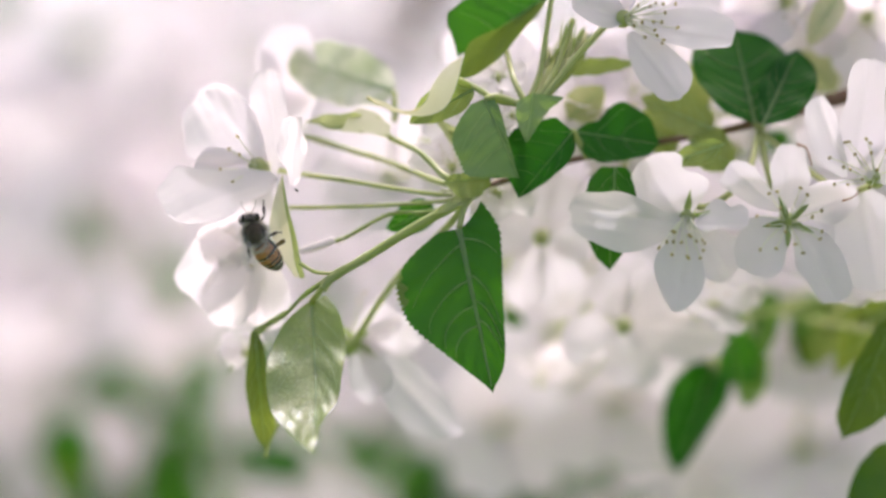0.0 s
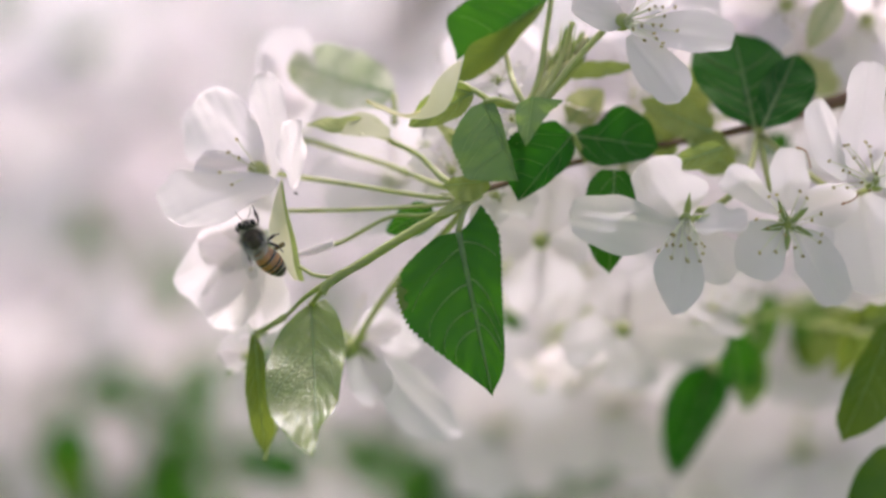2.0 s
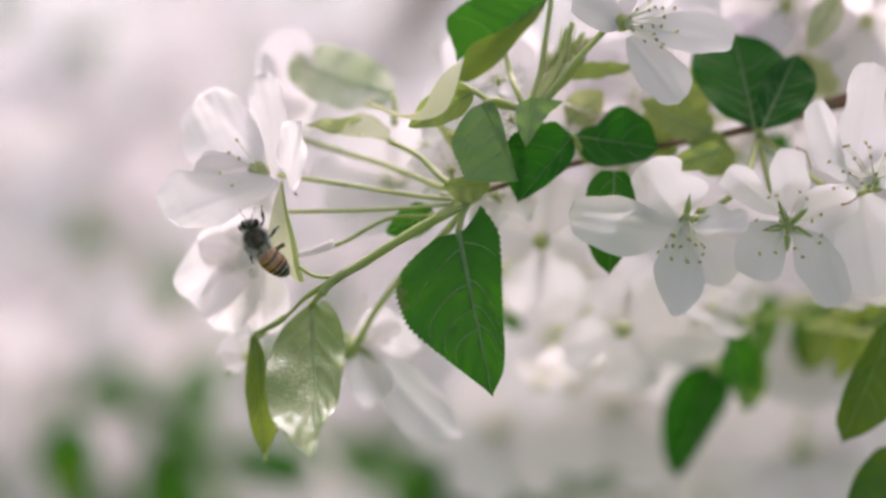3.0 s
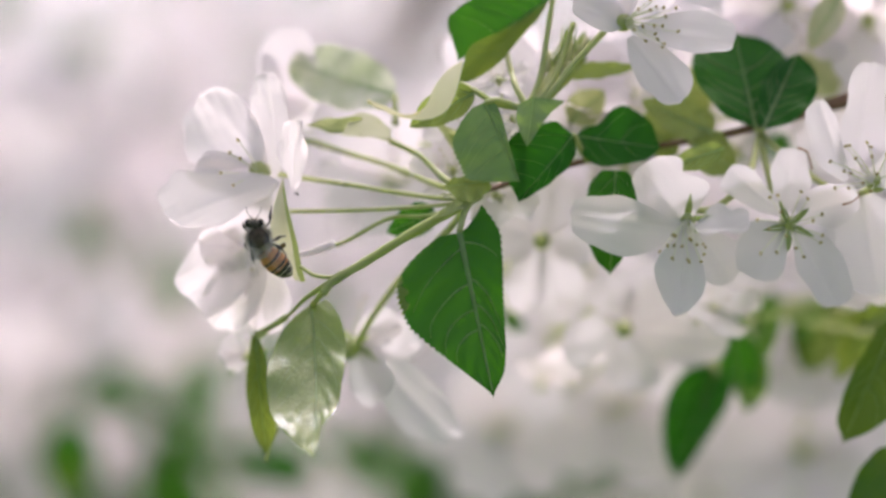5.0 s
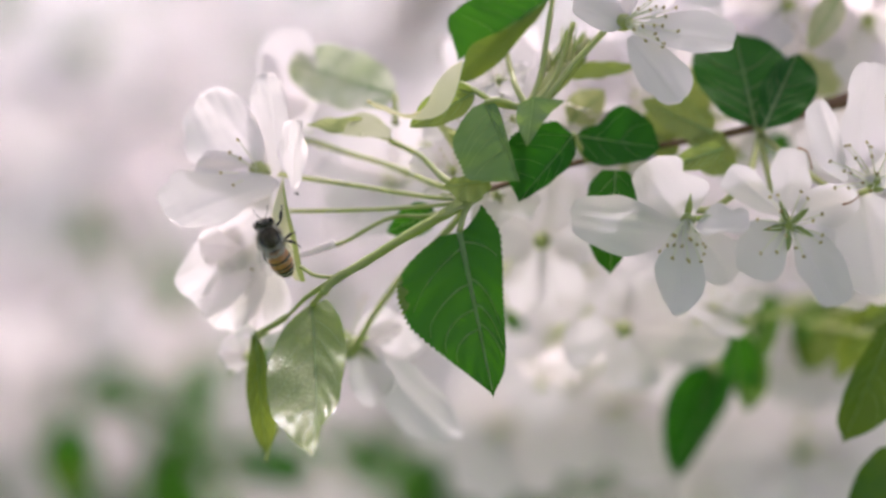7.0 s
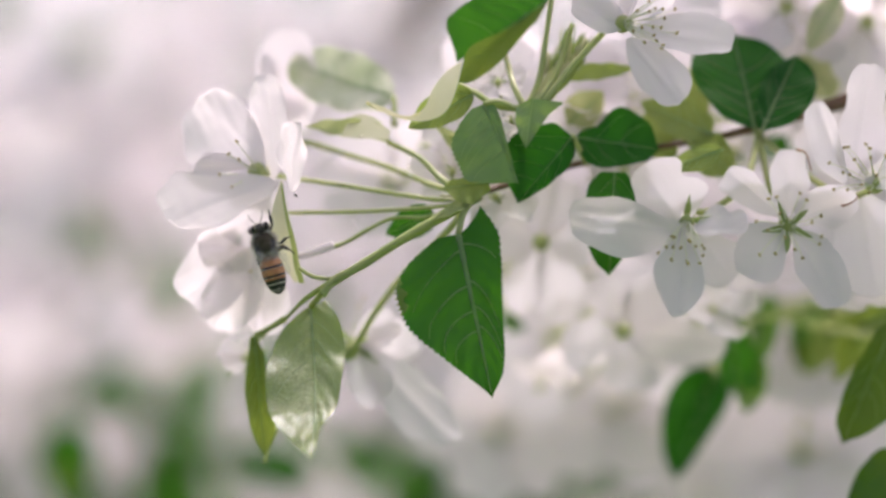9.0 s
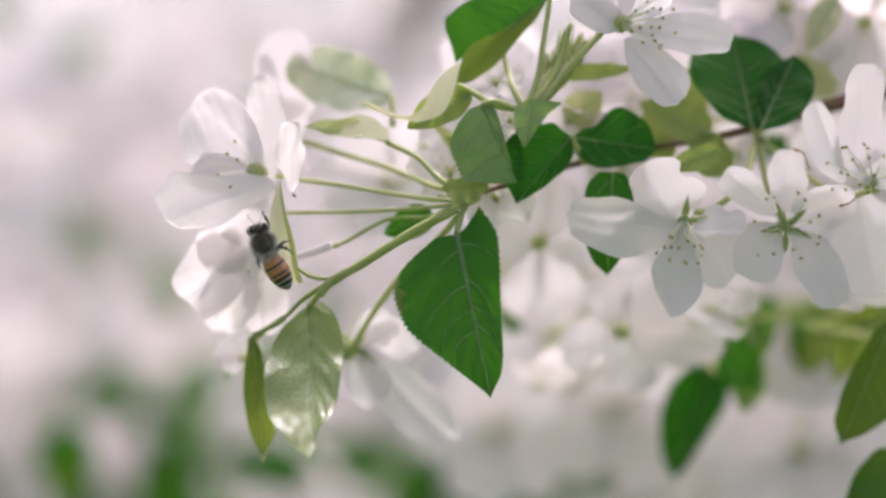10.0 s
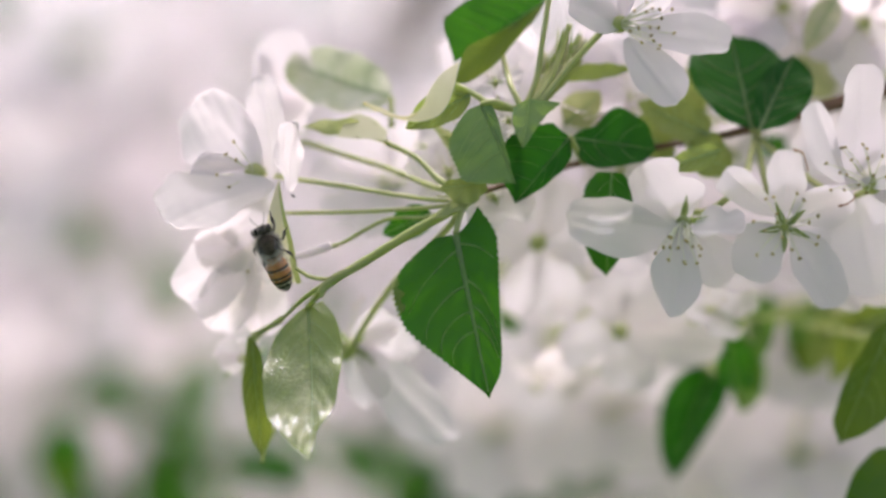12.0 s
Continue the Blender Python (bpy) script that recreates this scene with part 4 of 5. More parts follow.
petal(f6, (72.2, 4, 12.2), (66.7, 2, 26.7), (0.7, 3.5, 4.5, 4, 3.8, 3.3, 2.1, 0), (0.3, 1.2, 1.7, 1.9, 1.8, 1.4, 0.9, 0), (0.1, -1, 0.3), ruffle=0.25)
petal(f6, (73.7, 4, 13.2), (76.3, 4, 33.6), (0.6, 3.7, 3.8, 3, 3.1, 2.7, 1.7, 0), (0.7, 4.5, 4.5, 3.5, 3.8, 3.3, 2.1, 0), (-0.2, -1, 0.2), ruffle=0.25)
petal(f6, (74.8, 4, 12.2), (86.4, 4, 20.3), (0.8, 4, 4.7, 5.2, 4.5, 3.8, 2.4, 0), (0.6, 4.1, 4.3, 3.6, 3.6, 3.1, 2, 0), (-0.1, -1, 0.2), ruffle=0.25)
petal(f6, (75.3, 9, 10.8), (79.3, 10, -8.1), (1, 5.3, 6.9, 6.1, 5.8, 5, 3.2, 0), (0.9, 5.3, 6.4, 6.4, 5.4, 4.7, 3, 0), (-0.1, -1, 0.3), ruffle=0.25)
petal(f6, (74.1, 8, 11.3), (68.7, 7, 4.2), (0.4, 2, 2.5, 2.9, 2.4, 2.1, 1.3, 0), (0.4, 2.8, 2.9, 2.4, 2.4, 2.1, 1.3, 0), (0, -1, 0.3), ruffle=0.25)

f7 = flower_heart(branch, (-16.6, 30, -17.6), (0.3, 0.6, 0.6), None, 6, label="white apple flower turned away below the stalk")
petal(f7, (-16.2, 30, -17.4), (-3.9, 34, -17.1), 4.0, 4.2, (0.1, -1, -0.35))
petal(f7, (-16, 30, -17.8), (2.4, 39, -37.1), 5.4, 5.8, (0.2, -1, 0.4))
petal(f7, (-16.5, 31, -17.2), (-8.4, 31, -12.3), 3.4, 3.6, (0.1, -1, -0.2))
petal(f7, (-16.2, 30, -18), (-11.9, 31, -29.3), 4.0, 4.2, (0.1, -1, 0.4))
f8 = flower_heart(branch, (-37.9, 34, -20.1), (-0.4, -0.4, 0.8), [(-28.4, 8, -12.3), (-34.7, 24, -16.7)], 0, label="small white apple flower below the bee")
petal(f8, (-36.8, 34, -20.5), (-42.6, 32, -19), 3.4, 3.0, (-0.2, -0.9, 0.4))
petal(f8, (-37.2, 34, -20.1), (-35.9, 36, -16.7), 2.4, 2.4, (-0.2, -0.7, 0.7))
petal(f8, (-36.8, 34, -20.3), (-41.8, 30, -21.9), 3.0, 2.6, (-0.2, -0.9, 0.4))


def bud(b, t, stalk, r):
    """A closed downy bud on its stalk, with sepals hugging it."""
    B, T = Vector(b), Vector(t)
    L = (T - B).length
    prof = [(0, 0.25), (0.12, 0.75), (0.3, 1.0), (0.55, 0.92), (0.8, 0.55), (0.95, 0.22), (1.0, 0.05)]
    line = smooth_line([*stalk, b], 4)
    v, f = joined([tube([tuple(B.lerp(T, u)) for u, _ in prof], [k * r for _, k in prof], 10), tube(line, 0.35, 6)])
    v = [(x - b[0], y - b[1], z - b[2]) for x, y, z in v]
    ob = part("bud", mesh_from("bud", v, f, LEAF_PALE), branch, Matrix.Translation(mm(B)), "pale downy flower bud")
    d = (T - B).normalized()
    for k in range(4):
        side = Matrix.Rotation(k * 1.57 + 0.4, 3, d) @ d.orthogonal().normalized()
        me = petal_mesh(L * 1.1, r * 0.5, r * 0.5, cup=0.3, ruffle=0.1, seed=k, nu=9, nv=5, blunt=0.9, widest=0.3, notch=0.0, material=SEPAL)
        me.name = "sepal"
        part("sepal", me, ob, basis(mm(B + side * r * 0.8), d + side * 0.06, side))


bud((22, 8, 33.5), (22.8, 8, 39.6), [(16.2, 4, 25.5), (19.4, 6, 29.5)], 1.2)
bud((20.5, 10, 32), (21.9, 10, 36.5), [(16.2, 4, 25.5), (18.4, 7, 28.7)], 1.1)
bud((24, 12, 35.2), (26.3, 13, 39), [(16.5, 4, 25.7), (20.5, 8, 30.6)], 1.0)
bud((18.2, 9, 31.7), (19.2, 10, 36.1), [(15.9, 4, 25.5), (17.1, 7, 28.7)], 0.9)
SPOT = solid_material("dark_spot", (0.02, 0.025, 0.01), (0.05, 0.05, 0.02), 0.8, 900)
spot_v, spot_f = ball((0, 0, 0), 0.55, (0, 1, 0), 0.35, 8, 5)
part("leaf_spot", mesh_from("leaf_spot", spot_v, spot_f, SPOT), branch, Matrix.Translation(mm((2.1, -3, -14))), "small dark bite mark on the large leaf")
stem(branch, [(-29.5, -0.6, -0.1), (-28.9, -1, 0.2), (-28.3, -1, 0.6), (-28, -0.8, 0.8)], 0.25, 0.4, solid_material("withered_stamen", (0.1, 0.07, 0.02), (0.2, 0.14, 0.04), 0.8, 600), "withered_stamen", 7, "brown withered stamen on the pale young leaf")
stem(branch, [(-26.1, 1, 9.9), (-25.8, 0, 9.7), (-25.6, 0, 9.5)], 0.2, 0.16, SPOT, "leaf_spot", 6, "tiny dark speck on a petal")
RUST = solid_material("withered_rim", (0.3, 0.13, 0.06), (0.45, 0.22, 0.1), 0.8, 500)
stem(branch, [(71.1, 2, 7.9), (72.5, 2, 8.3), (73.6, 1, 9.1), (73.9, 1, 9.8)], 0.22, 0.12, RUST, "withered_rim", 6, "brown withered petal rim", 0.3)
stem(branch, [(63.5, 5, 18.1), (65.1, 5, 17.5), (65.7, 5, 15.9), (66.1, 5, 14.3)], 0.18, 0.1, RUST, "withered_rim", 6, "brown withered petal rim", 0.3)

# unseen twig added just overhead as shade; its petals leave small sun gaps
def shade_twig():
    line = [(2250, 500, 300), (1200, 300, 420), (420, 160, 260), (150, 110, 110), (95, 92, 84), (60, 88, 78), (30, 86, 76)]
    b = empty("flowering_branch", Matrix.Translation(mm(line[0])), "unseen twig added overhead, its white petals shading the flowers", "branch")
    stem(b, line, 6.0, 0.8, TWIG, "twig")
    near = smooth_line(line)
    for base, tip, w in (
    ((52.5, 35.6, 58.7), (38.0, 34.5, 61.3), 5.0),
    ((52.4, 70.4, 60.8), (34.2, 67.1, 65.2), 6.6),
    ((29.2, 28.6, 67.3), (45.1, 29.2, 64.7), 3.6),
    ((81.0, 31.7, 60.1), (63.6, 37.0, 59.9), 3.8),
    ((30.8, 54.3, 62.7), (47.0, 48.4, 63.3), 6.0),
    ((73.3, 46.1, 63.8), (56.9, 42.2, 68.2), 4.4),
    ((47.0, 35.1, 62.6), (63.0, 40.9, 57.4), 3.9),
    ((33.3, 31.1, 66.2), (30.3, 44.7, 59.8), 4.7)):
        hold = min(near, key=lambda q: (q - Vector(base)).length)
        stem(b, [tuple(hold), tuple(hold.lerp(Vector(base), 0.5) + Vector((0, 0, 2))), base], 0.4, 0.3)
        petal(b, base, tip, w, w, SUN_FROM, nu=13, nv=9, widest=0.5, ruffle=0.3)


shade_twig()

# ---- branches close behind ----
def spray(name, label, twig, blossoms, leaves, seed):
    b = empty(name, Matrix.Translation(mm(twig[0])), label, "branch", "flowering branches behind")
    stem(b, twig, 1.6, 0.8, STEM, "twig")
    rnd = random.Random(seed)
    line = smooth_line(twig)
    for i, (c, ax, r) in enumerate(blossoms):
        near = min(line, key=lambda p: (p - Vector(c)).length)
        mid = (near + Vector(c)) / 2 + Vector((0, 2, -3))
        flower(b, c, ax, r, rnd.uniform(-5, 25), seed * 31 + i, [tuple(near), tuple(mid)], 8)
    for (p, t, w, mat) in leaves:
        near = min(line, key=lambda q: (q - Vector(p)).length)
        wl, wr = w if isinstance(w, tuple) else (w, w)
        leaf(b, p, t, wl, wr, (0.1, -1, 0.3), mat, [tuple(near)], fine=False, veins=5)
    return b


hanging = spray("flowering_branch", "blossoming apple twig hanging behind the front flowers", [(151.3, 160, -5.3), (90.7, 120, -10), (57.5, 105, -14.7), (32.2, 95, -14.4), (13.9, 90, -4.7), (1.9, 85, -9.4)],
      [((32.4, 120, -4.9), (-0.3, -1, 0.3), 18), ((13.7, 130, 5.3), (-0.3, -1, 0.3), 18), ((55.5, 110, -18.5), (0.2, -1, -0.2), 19)] + [
       ((26.3, 62, -22.1), (-0.2, -0.4, 1), 8), ((20.1, 70, -27.2), (0.2, -0.4, 1), 8), ((84.6, 50, -6.6), (0, -0.5, 1), 10), ((44.9, 60, -18), (0, -0.5, 1), 8)] + [
       ((52.8, 44, -11.4), (0.2, -0.6, 0.9), 10), ((79.2, 34, -6.9), (0, -0.6, 0.9), 13), ((79, 115, -22), (0, -1, 0.1), 17), ((95, 112, -24), (0, -1, 0.1), 18)] + [
       ((25.7, 140, -20.8), (0, -1, 0), 20), ((13.4, 180, -44.7), (0, -1, 0.2), 22), ((82, 130, -46.3), (0, -1, 0.4), 26), ((100, 130, -5), (0, -1, 0.4), 22)] + [
       ((72.8, 150, -55.9), (0, -1, 0.4), 26), ((40.8, 170, -38.4), (0, -1, 0.4), 24)],
      [((57.4, 82, -23.5), (48.9, 82, -48.3), ((3.5, 4.8, 5.2, 4.8, 4, 3.1, 2.3, 1.4, 0), (0, 5.5, 7.3, 8, 7.8, 6.8, 5.5, 3.5, 0)), LEAF_DARK), ((60.5, 68, -28.7), (57.8, 68, -10.5), ((0, 3.3, 4, 3.5, 3.1, 2.8, 2.4, 1.5, 0), (4.2, 4.6, 5.2, 5.3, 4.3, 3.3, 2.5, 1.6, 0)), LEAF), ((63.9, 72, -23.1), (67.0, 72, -9.2), ((0, 0.7, 1.4, 1.3, 1.3, 1.3, 0.9, 0.5, 0), (0, 2.6, 3, 3.4, 3.6, 3.4, 3.2, 1.9, 0)), LEAF_MID), ((63.3, 74, -20.8), (62.4, 74, -33.6), ((0, 3.4, 4.3, 4.3, 4.2, 4.1, 3.3, 2.2, 0), (0, 1.8, 2.8, 2.9, 3, 2.8, 2.2, 1.5, 0)), LEAF_MID), ((81.4, 84, -11.7), (73.4, 86, -20.1), 4, LEAF_MID), ((87.9, 70, -13.8), (80.6, 72, -26.9), 3.5, LEAF_MOSS)] + [((79.6, 96, -14.4), (78.1, 98, -26.7), 4, LEAF_OLIVE), ((87.9, 50, -17.7), (83.2, 52, -24.4), 4, LEAF_LIGHT), ((67.3, 90, -19.1), (70.8, 94, -8.9), 3.5, LEAF_MID), ((82, 80, -14), (77.6, 82, -25.8), 3.5, LEAF_LIGHT), ((92.5, 60, -12.4), (79, 80, -17.5), 3.5, LEAF_MOSS), ((93.1, 90, -14.3), (85.9, 90, -24.7), 4, LEAF_MOSS)] + [
       ((15.4, 80, -14), (13.7, 80, -17), 3, LEAF)], 2)
g1 = flower_heart(hanging, (19.3, 44, 1.8), (0.1, 0.9, 0.2), None, 6, sepals=False, label="white apple flower turned away, green calyx in its middle")
petal(g1, (19.4, 46, 2.3), (22.4, 48, 15.0), (0.8, 4.7, 6, 5, 5, 4.3, 2.8, 0), (1, 3.9, 5.7, 7.1, 6.1, 5.1, 3.3, 0), (0, -1, 0.1), ruffle=0.3)
petal(g1, (18.8, 46, 1.8), (11.1, 50, 4), (0.7, 5.1, 5.1, 5.1, 4.3, 3.7, 2.4, 0), (0.7, 2.2, 3.5, 4.2, 4.7, 5, 2.3, 0), (0, -1, 0.1), ruffle=0.3)
petal(g1, (18.8, 46, 1.2), (14.6, 49, -12.4), (0.6, 2.6, 3.3, 3.8, 3.8, 3.1, 2.6, 0), (0.6, 3.2, 3.7, 4.1, 3.6, 3, 1.9, 0), (0, -1, 0.1), ruffle=0.3)
petal(g1, (20, 47, 1.2), (23.9, 49, -14.4), (0.9, 4.3, 5.6, 6.5, 5.5, 4.8, 3, 0), (0.6, 2.7, 3.3, 3.7, 3.7, 3.2, 2.6, 0), (0, -1, 0.1), ruffle=0.3)
petal(g1, (20.3, 46, 2.1), (29.6, 50, 1), (0.7, 3.5, 4.9, 5, 5.1, 3.7, 2.3, 0), (0.6, 2.5, 4.2, 4.3, 4.4, 4.4, 2, 0), (0, -1, 0.1), ruffle=0.3)
g2 = flower_heart(hanging, (35.7, 50, -15.4), (0.1, 0.9, 0.2), None, 6, sepals=False, label="white apple flower turned away, green calyx in its middle")
petal(g2, (35.8, 52, -14.4), (32.5, 53, -4.1), (0.9, 3.8, 5.1, 6.3, 5.3, 4.6, 3.8, 0), (0.5, 3.1, 3.4, 3.5, 3.7, 2.6, 1.7, 0), (0, -1, 0.1), ruffle=0.3)
petal(g2, (36.4, 52, -14.9), (41.2, 53, -4.8), (0.6, 1.9, 2.9, 3.5, 3.4, 2.5, 1.6, 0), (1.1, 5.4, 6.9, 6.7, 5.7, 5, 3.2, 0), (0, -1, 0.1), ruffle=0.3)
petal(g2, (34.7, 52, -16.1), (23.8, 50, -20.1), (0.7, 2.2, 3.4, 4.1, 4.6, 4.2, 3.8, 0), (0.7, 4.3, 4.9, 5.3, 4.4, 3.8, 2.4, 0), (0, -1, 0.1), ruffle=0.3)
petal(g2, (37, 53, -16.1), (56, 50, -18.3), (0.6, 2.9, 3.9, 4.3, 3.7, 3.2, 2, 0), (0.8, 4.5, 5.1, 5.6, 4.7, 4, 2.6, 0), (0, -1, 0.1), ruffle=0.3)
petal(g2, (35.8, 52, -16.8), (38.4, 51, -27.9), (0.7, 2.5, 3.8, 4.6, 5.3, 4.6, 4.1, 0), (0.8, 4.1, 5.2, 5.4, 4.5, 3.9, 2.5, 0), (0, -1, 0.1), ruffle=0.3)

spray("flowering_branch", "blossoming apple twig behind the upper leaves", [(141.4, 120, 63.5), (82.7, 70, 53.3), (52.8, 60, 36.4), (24.5, 60, 29.6), (-2.7, 60, 22.8)],
      [((5, 22, 19.8), (-0.2, -0.8, 0.6), 10), ((10.3, 14, 31), (-0.1, -0.7, 0.7), 6), ((12.5, 10, 23.8), (-0.1, -0.7, 0.7), 4), ((28.1, 26, 22.8), (0, -0.7, 0.7), 10), ((10, 20, 10), (-0.1, -0.7, 0.7), 9)] + [((34.8, 30, 23), (0, -0.6, 0.8), 9), ((27.2, 28, 27.2), (0, -0.6, 0.8), 9), ((55.4, 34, 25.9), (0, -0.6, 0.8), 5), ((57.3, 36, 36.8), (0, -0.8, 0.6), 11), ((66, 36, 46.5), (0, -1, -0.4), 14), ((82, 40, 44), (0.1, -1, -0.35), 14)] + [
       ((72.5, 55, 47.2), (0, -1, -0.45), 18), ((84.5, 60, 42), (0.2, -1, -0.4), 20), ((80.4, 70, 33.6), (0.2, -1, -0.4), 18), ((43, 62, 35), (0, -1, 0.2), 10), ((32.8, 78, 39), (0, -1, 0.2), 10), ((11.1, 70, 33.6), (0, -1, 0), 15)] + [
       ((-10.9, 70, 14), (-0.1, -1, 0.3), 15), ((53.7, 80, 33.1), (0, -1, 0.3), 18), ((10.3, 34, 31.3), (-0.3, -0.85, 0.5), 11), ((1.7, 18, 14.7), (-0.3, -0.8, 0.5), 8), ((25.1, 38, 29.4), (-0.3, -0.85, 0.5), 13), ((35.8, 44, 29.7), (-0.3, -0.85, 0.5), 13), ((57.5, 50, 19), (-0.3, -0.85, 0.5), 9), ((34.5, 34, 15.2), (-0.3, -0.85, 0.5), 8)],
      [((81.1, 60, 50), (75.8, 62, 37.7), 5, LEAF_LIGHT), ((43.1, 40, 23), (52, 42, 30.7), 5, LEAF_LIGHT), ((84.6, 50, 51.2), (76.5, 52, 39.2), 6, LEAF_LIGHT), ((36.4, 24, 24.3), (43.8, 24, 17.5), 5, LEAF_LIGHT)] + [((23.7, 22, 23.7), (30.1, 24, 29.6), 3.5, LEAF_LIME), ((70.1, 46, 37.6), (76.7, 46, 29.9), 6, LEAF_LIME), ((41.7, 30, 32.1), (49.2, 30, 24.1), 6, LEAF_LIGHT), ((46.1, 20, 19.4), (54.6, 22, 14.8), 4.5, LEAF_LIGHT), ((87.9, 60, 43.2), (81.1, 60, 34.1), 7, LEAF_LIGHT), ((74.5, 28, 47.5), (69, 29, 37.5), 3, LEAF_PALE)], 4)


spray("leafy_twig", "dark green leaves hanging from a thin apple twig", [(-130, 300, -1495), (-124, 306, -900), (-118, 310, -300), (-112.5, 310, -82.6), (-111.8, 310, -67.4)], [],
      [((-111.8, 310, -69.1), (-112.1, 310, -50.2), 9.5, LEAF_DARK), ((-111, 300, -71.5), (-111.7, 296, -59.5), 5, LEAF_OLIVE), ((-111.5, 310, -77.5), (-109.5, 315, -59.3), 7, LEAF_DARK)], 9)
spray("leafy_twig", "green leaves on a thin apple twig", [(-270, 520, -1495), (-262, 510, -800), (-250, 500, -200), (-178.2, 500, 0.2), (-155.4, 490, 8.1), (-139.3, 480, 6.8)], [],
      [((-141.4, 480, 8.1), (-120.7, 480, 2.7), 9, LEAF_MID), ((-139.3, 480, 6.8), (-129.7, 485, 10.2), 6, LEAF_MID)], 10)


# ---- the honey bee ----
CHITIN = solid_material("dark_chitin", (0.012, 0.01, 0.009), (0.03, 0.022, 0.018), 0.35, 800)
EYE = solid_material("bee_eye", (0.008, 0.006, 0.006), (0.015, 0.01, 0.01), 0.2, 800)
FUZZ = solid_material("thorax_fuzz", (0.07, 0.055, 0.04), (0.16, 0.12, 0.085), 0.9, 900)
AMBER = solid_material("amber_band", (0.4, 0.15, 0.05), (0.58, 0.25, 0.1), 0.45, 700)
DOWN = solid_material("pale_down", (0.5, 0.46, 0.4), (0.68, 0.63, 0.55), 0.9, 900)


def wing_material():
    m, nt, add, link = nodes_of("clear_wing")
    out, mix, clear, skin = add("ShaderNodeOutputMaterial"), add("ShaderNodeMixShader"), add("ShaderNodeBsdfTransparent"), add("ShaderNodeBsdfPrincipled")
    skin.inputs["Base Color"].default_value = (0.9, 0.88, 0.86, 1)
    skin.inputs["Roughness"].default_value = 0.25
    mix.inputs[0].default_value = 0.07
    link(clear.outputs[0], mix.inputs[1])
    link(skin.outputs[0], mix.inputs[2])
    link(mix.outputs[0], out.inputs[0])
    return m


WING = wing_material()


def hairs(surface, n, length, seed, lean=(0, -0.3, 0)):
    """Fine hairs on points of a surface: surface(k) gives a point and its normal."""
    rnd = random.Random(seed)
    verts, faces = [], []
    for i in range(n):
        p, nn = surface(rnd)
        d = (nn + Vector(lean) + Vector((rnd.gauss(0, 0.3), rnd.gauss(0, 0.3), rnd.gauss(0, 0.3)))).normalized()
        w = d.orthogonal().normalized() * 0.05
        w = Matrix.Rotation(rnd.uniform(0, 6.28), 3, d) @ w
        k = len(verts)
        verts += [tuple(p + w), tuple(p - w), tuple(p + d * length * rnd.uniform(0.6, 1.2))]
        faces.append((k, k + 1, k + 2))
    return verts, faces


def on_ellipsoid(c, r):
    def pick(rnd):
        n = Vector((rnd.gauss(0, 1), rnd.gauss(0, 1), rnd.gauss(0, 1))).normalized()
        return Vector(c) + Vector((n.x * r[0], n.y * r[1], n.z * r[2])), Vector((n.x / r[0], n.y / r[1], n.z / r[2])).normalized()
    return pick


def ellipsoid(c, r, seg=20, rings=14):
    v, f = ball((0, 0, 0), 1.0, (0, 1, 0), 1.0, seg, rings)
    return [(c[0] + x * r[0], c[1] + y * r[1], c[2] + z * r[2]) for x, y, z in v], f


BEE_STAND = Matrix(((1, 0, 0, 0), (0, 0, -1, 0), (0, 1, 0, 0), (0, 0, 0, 1)))   # its y (head) up, its z (back) to the open side


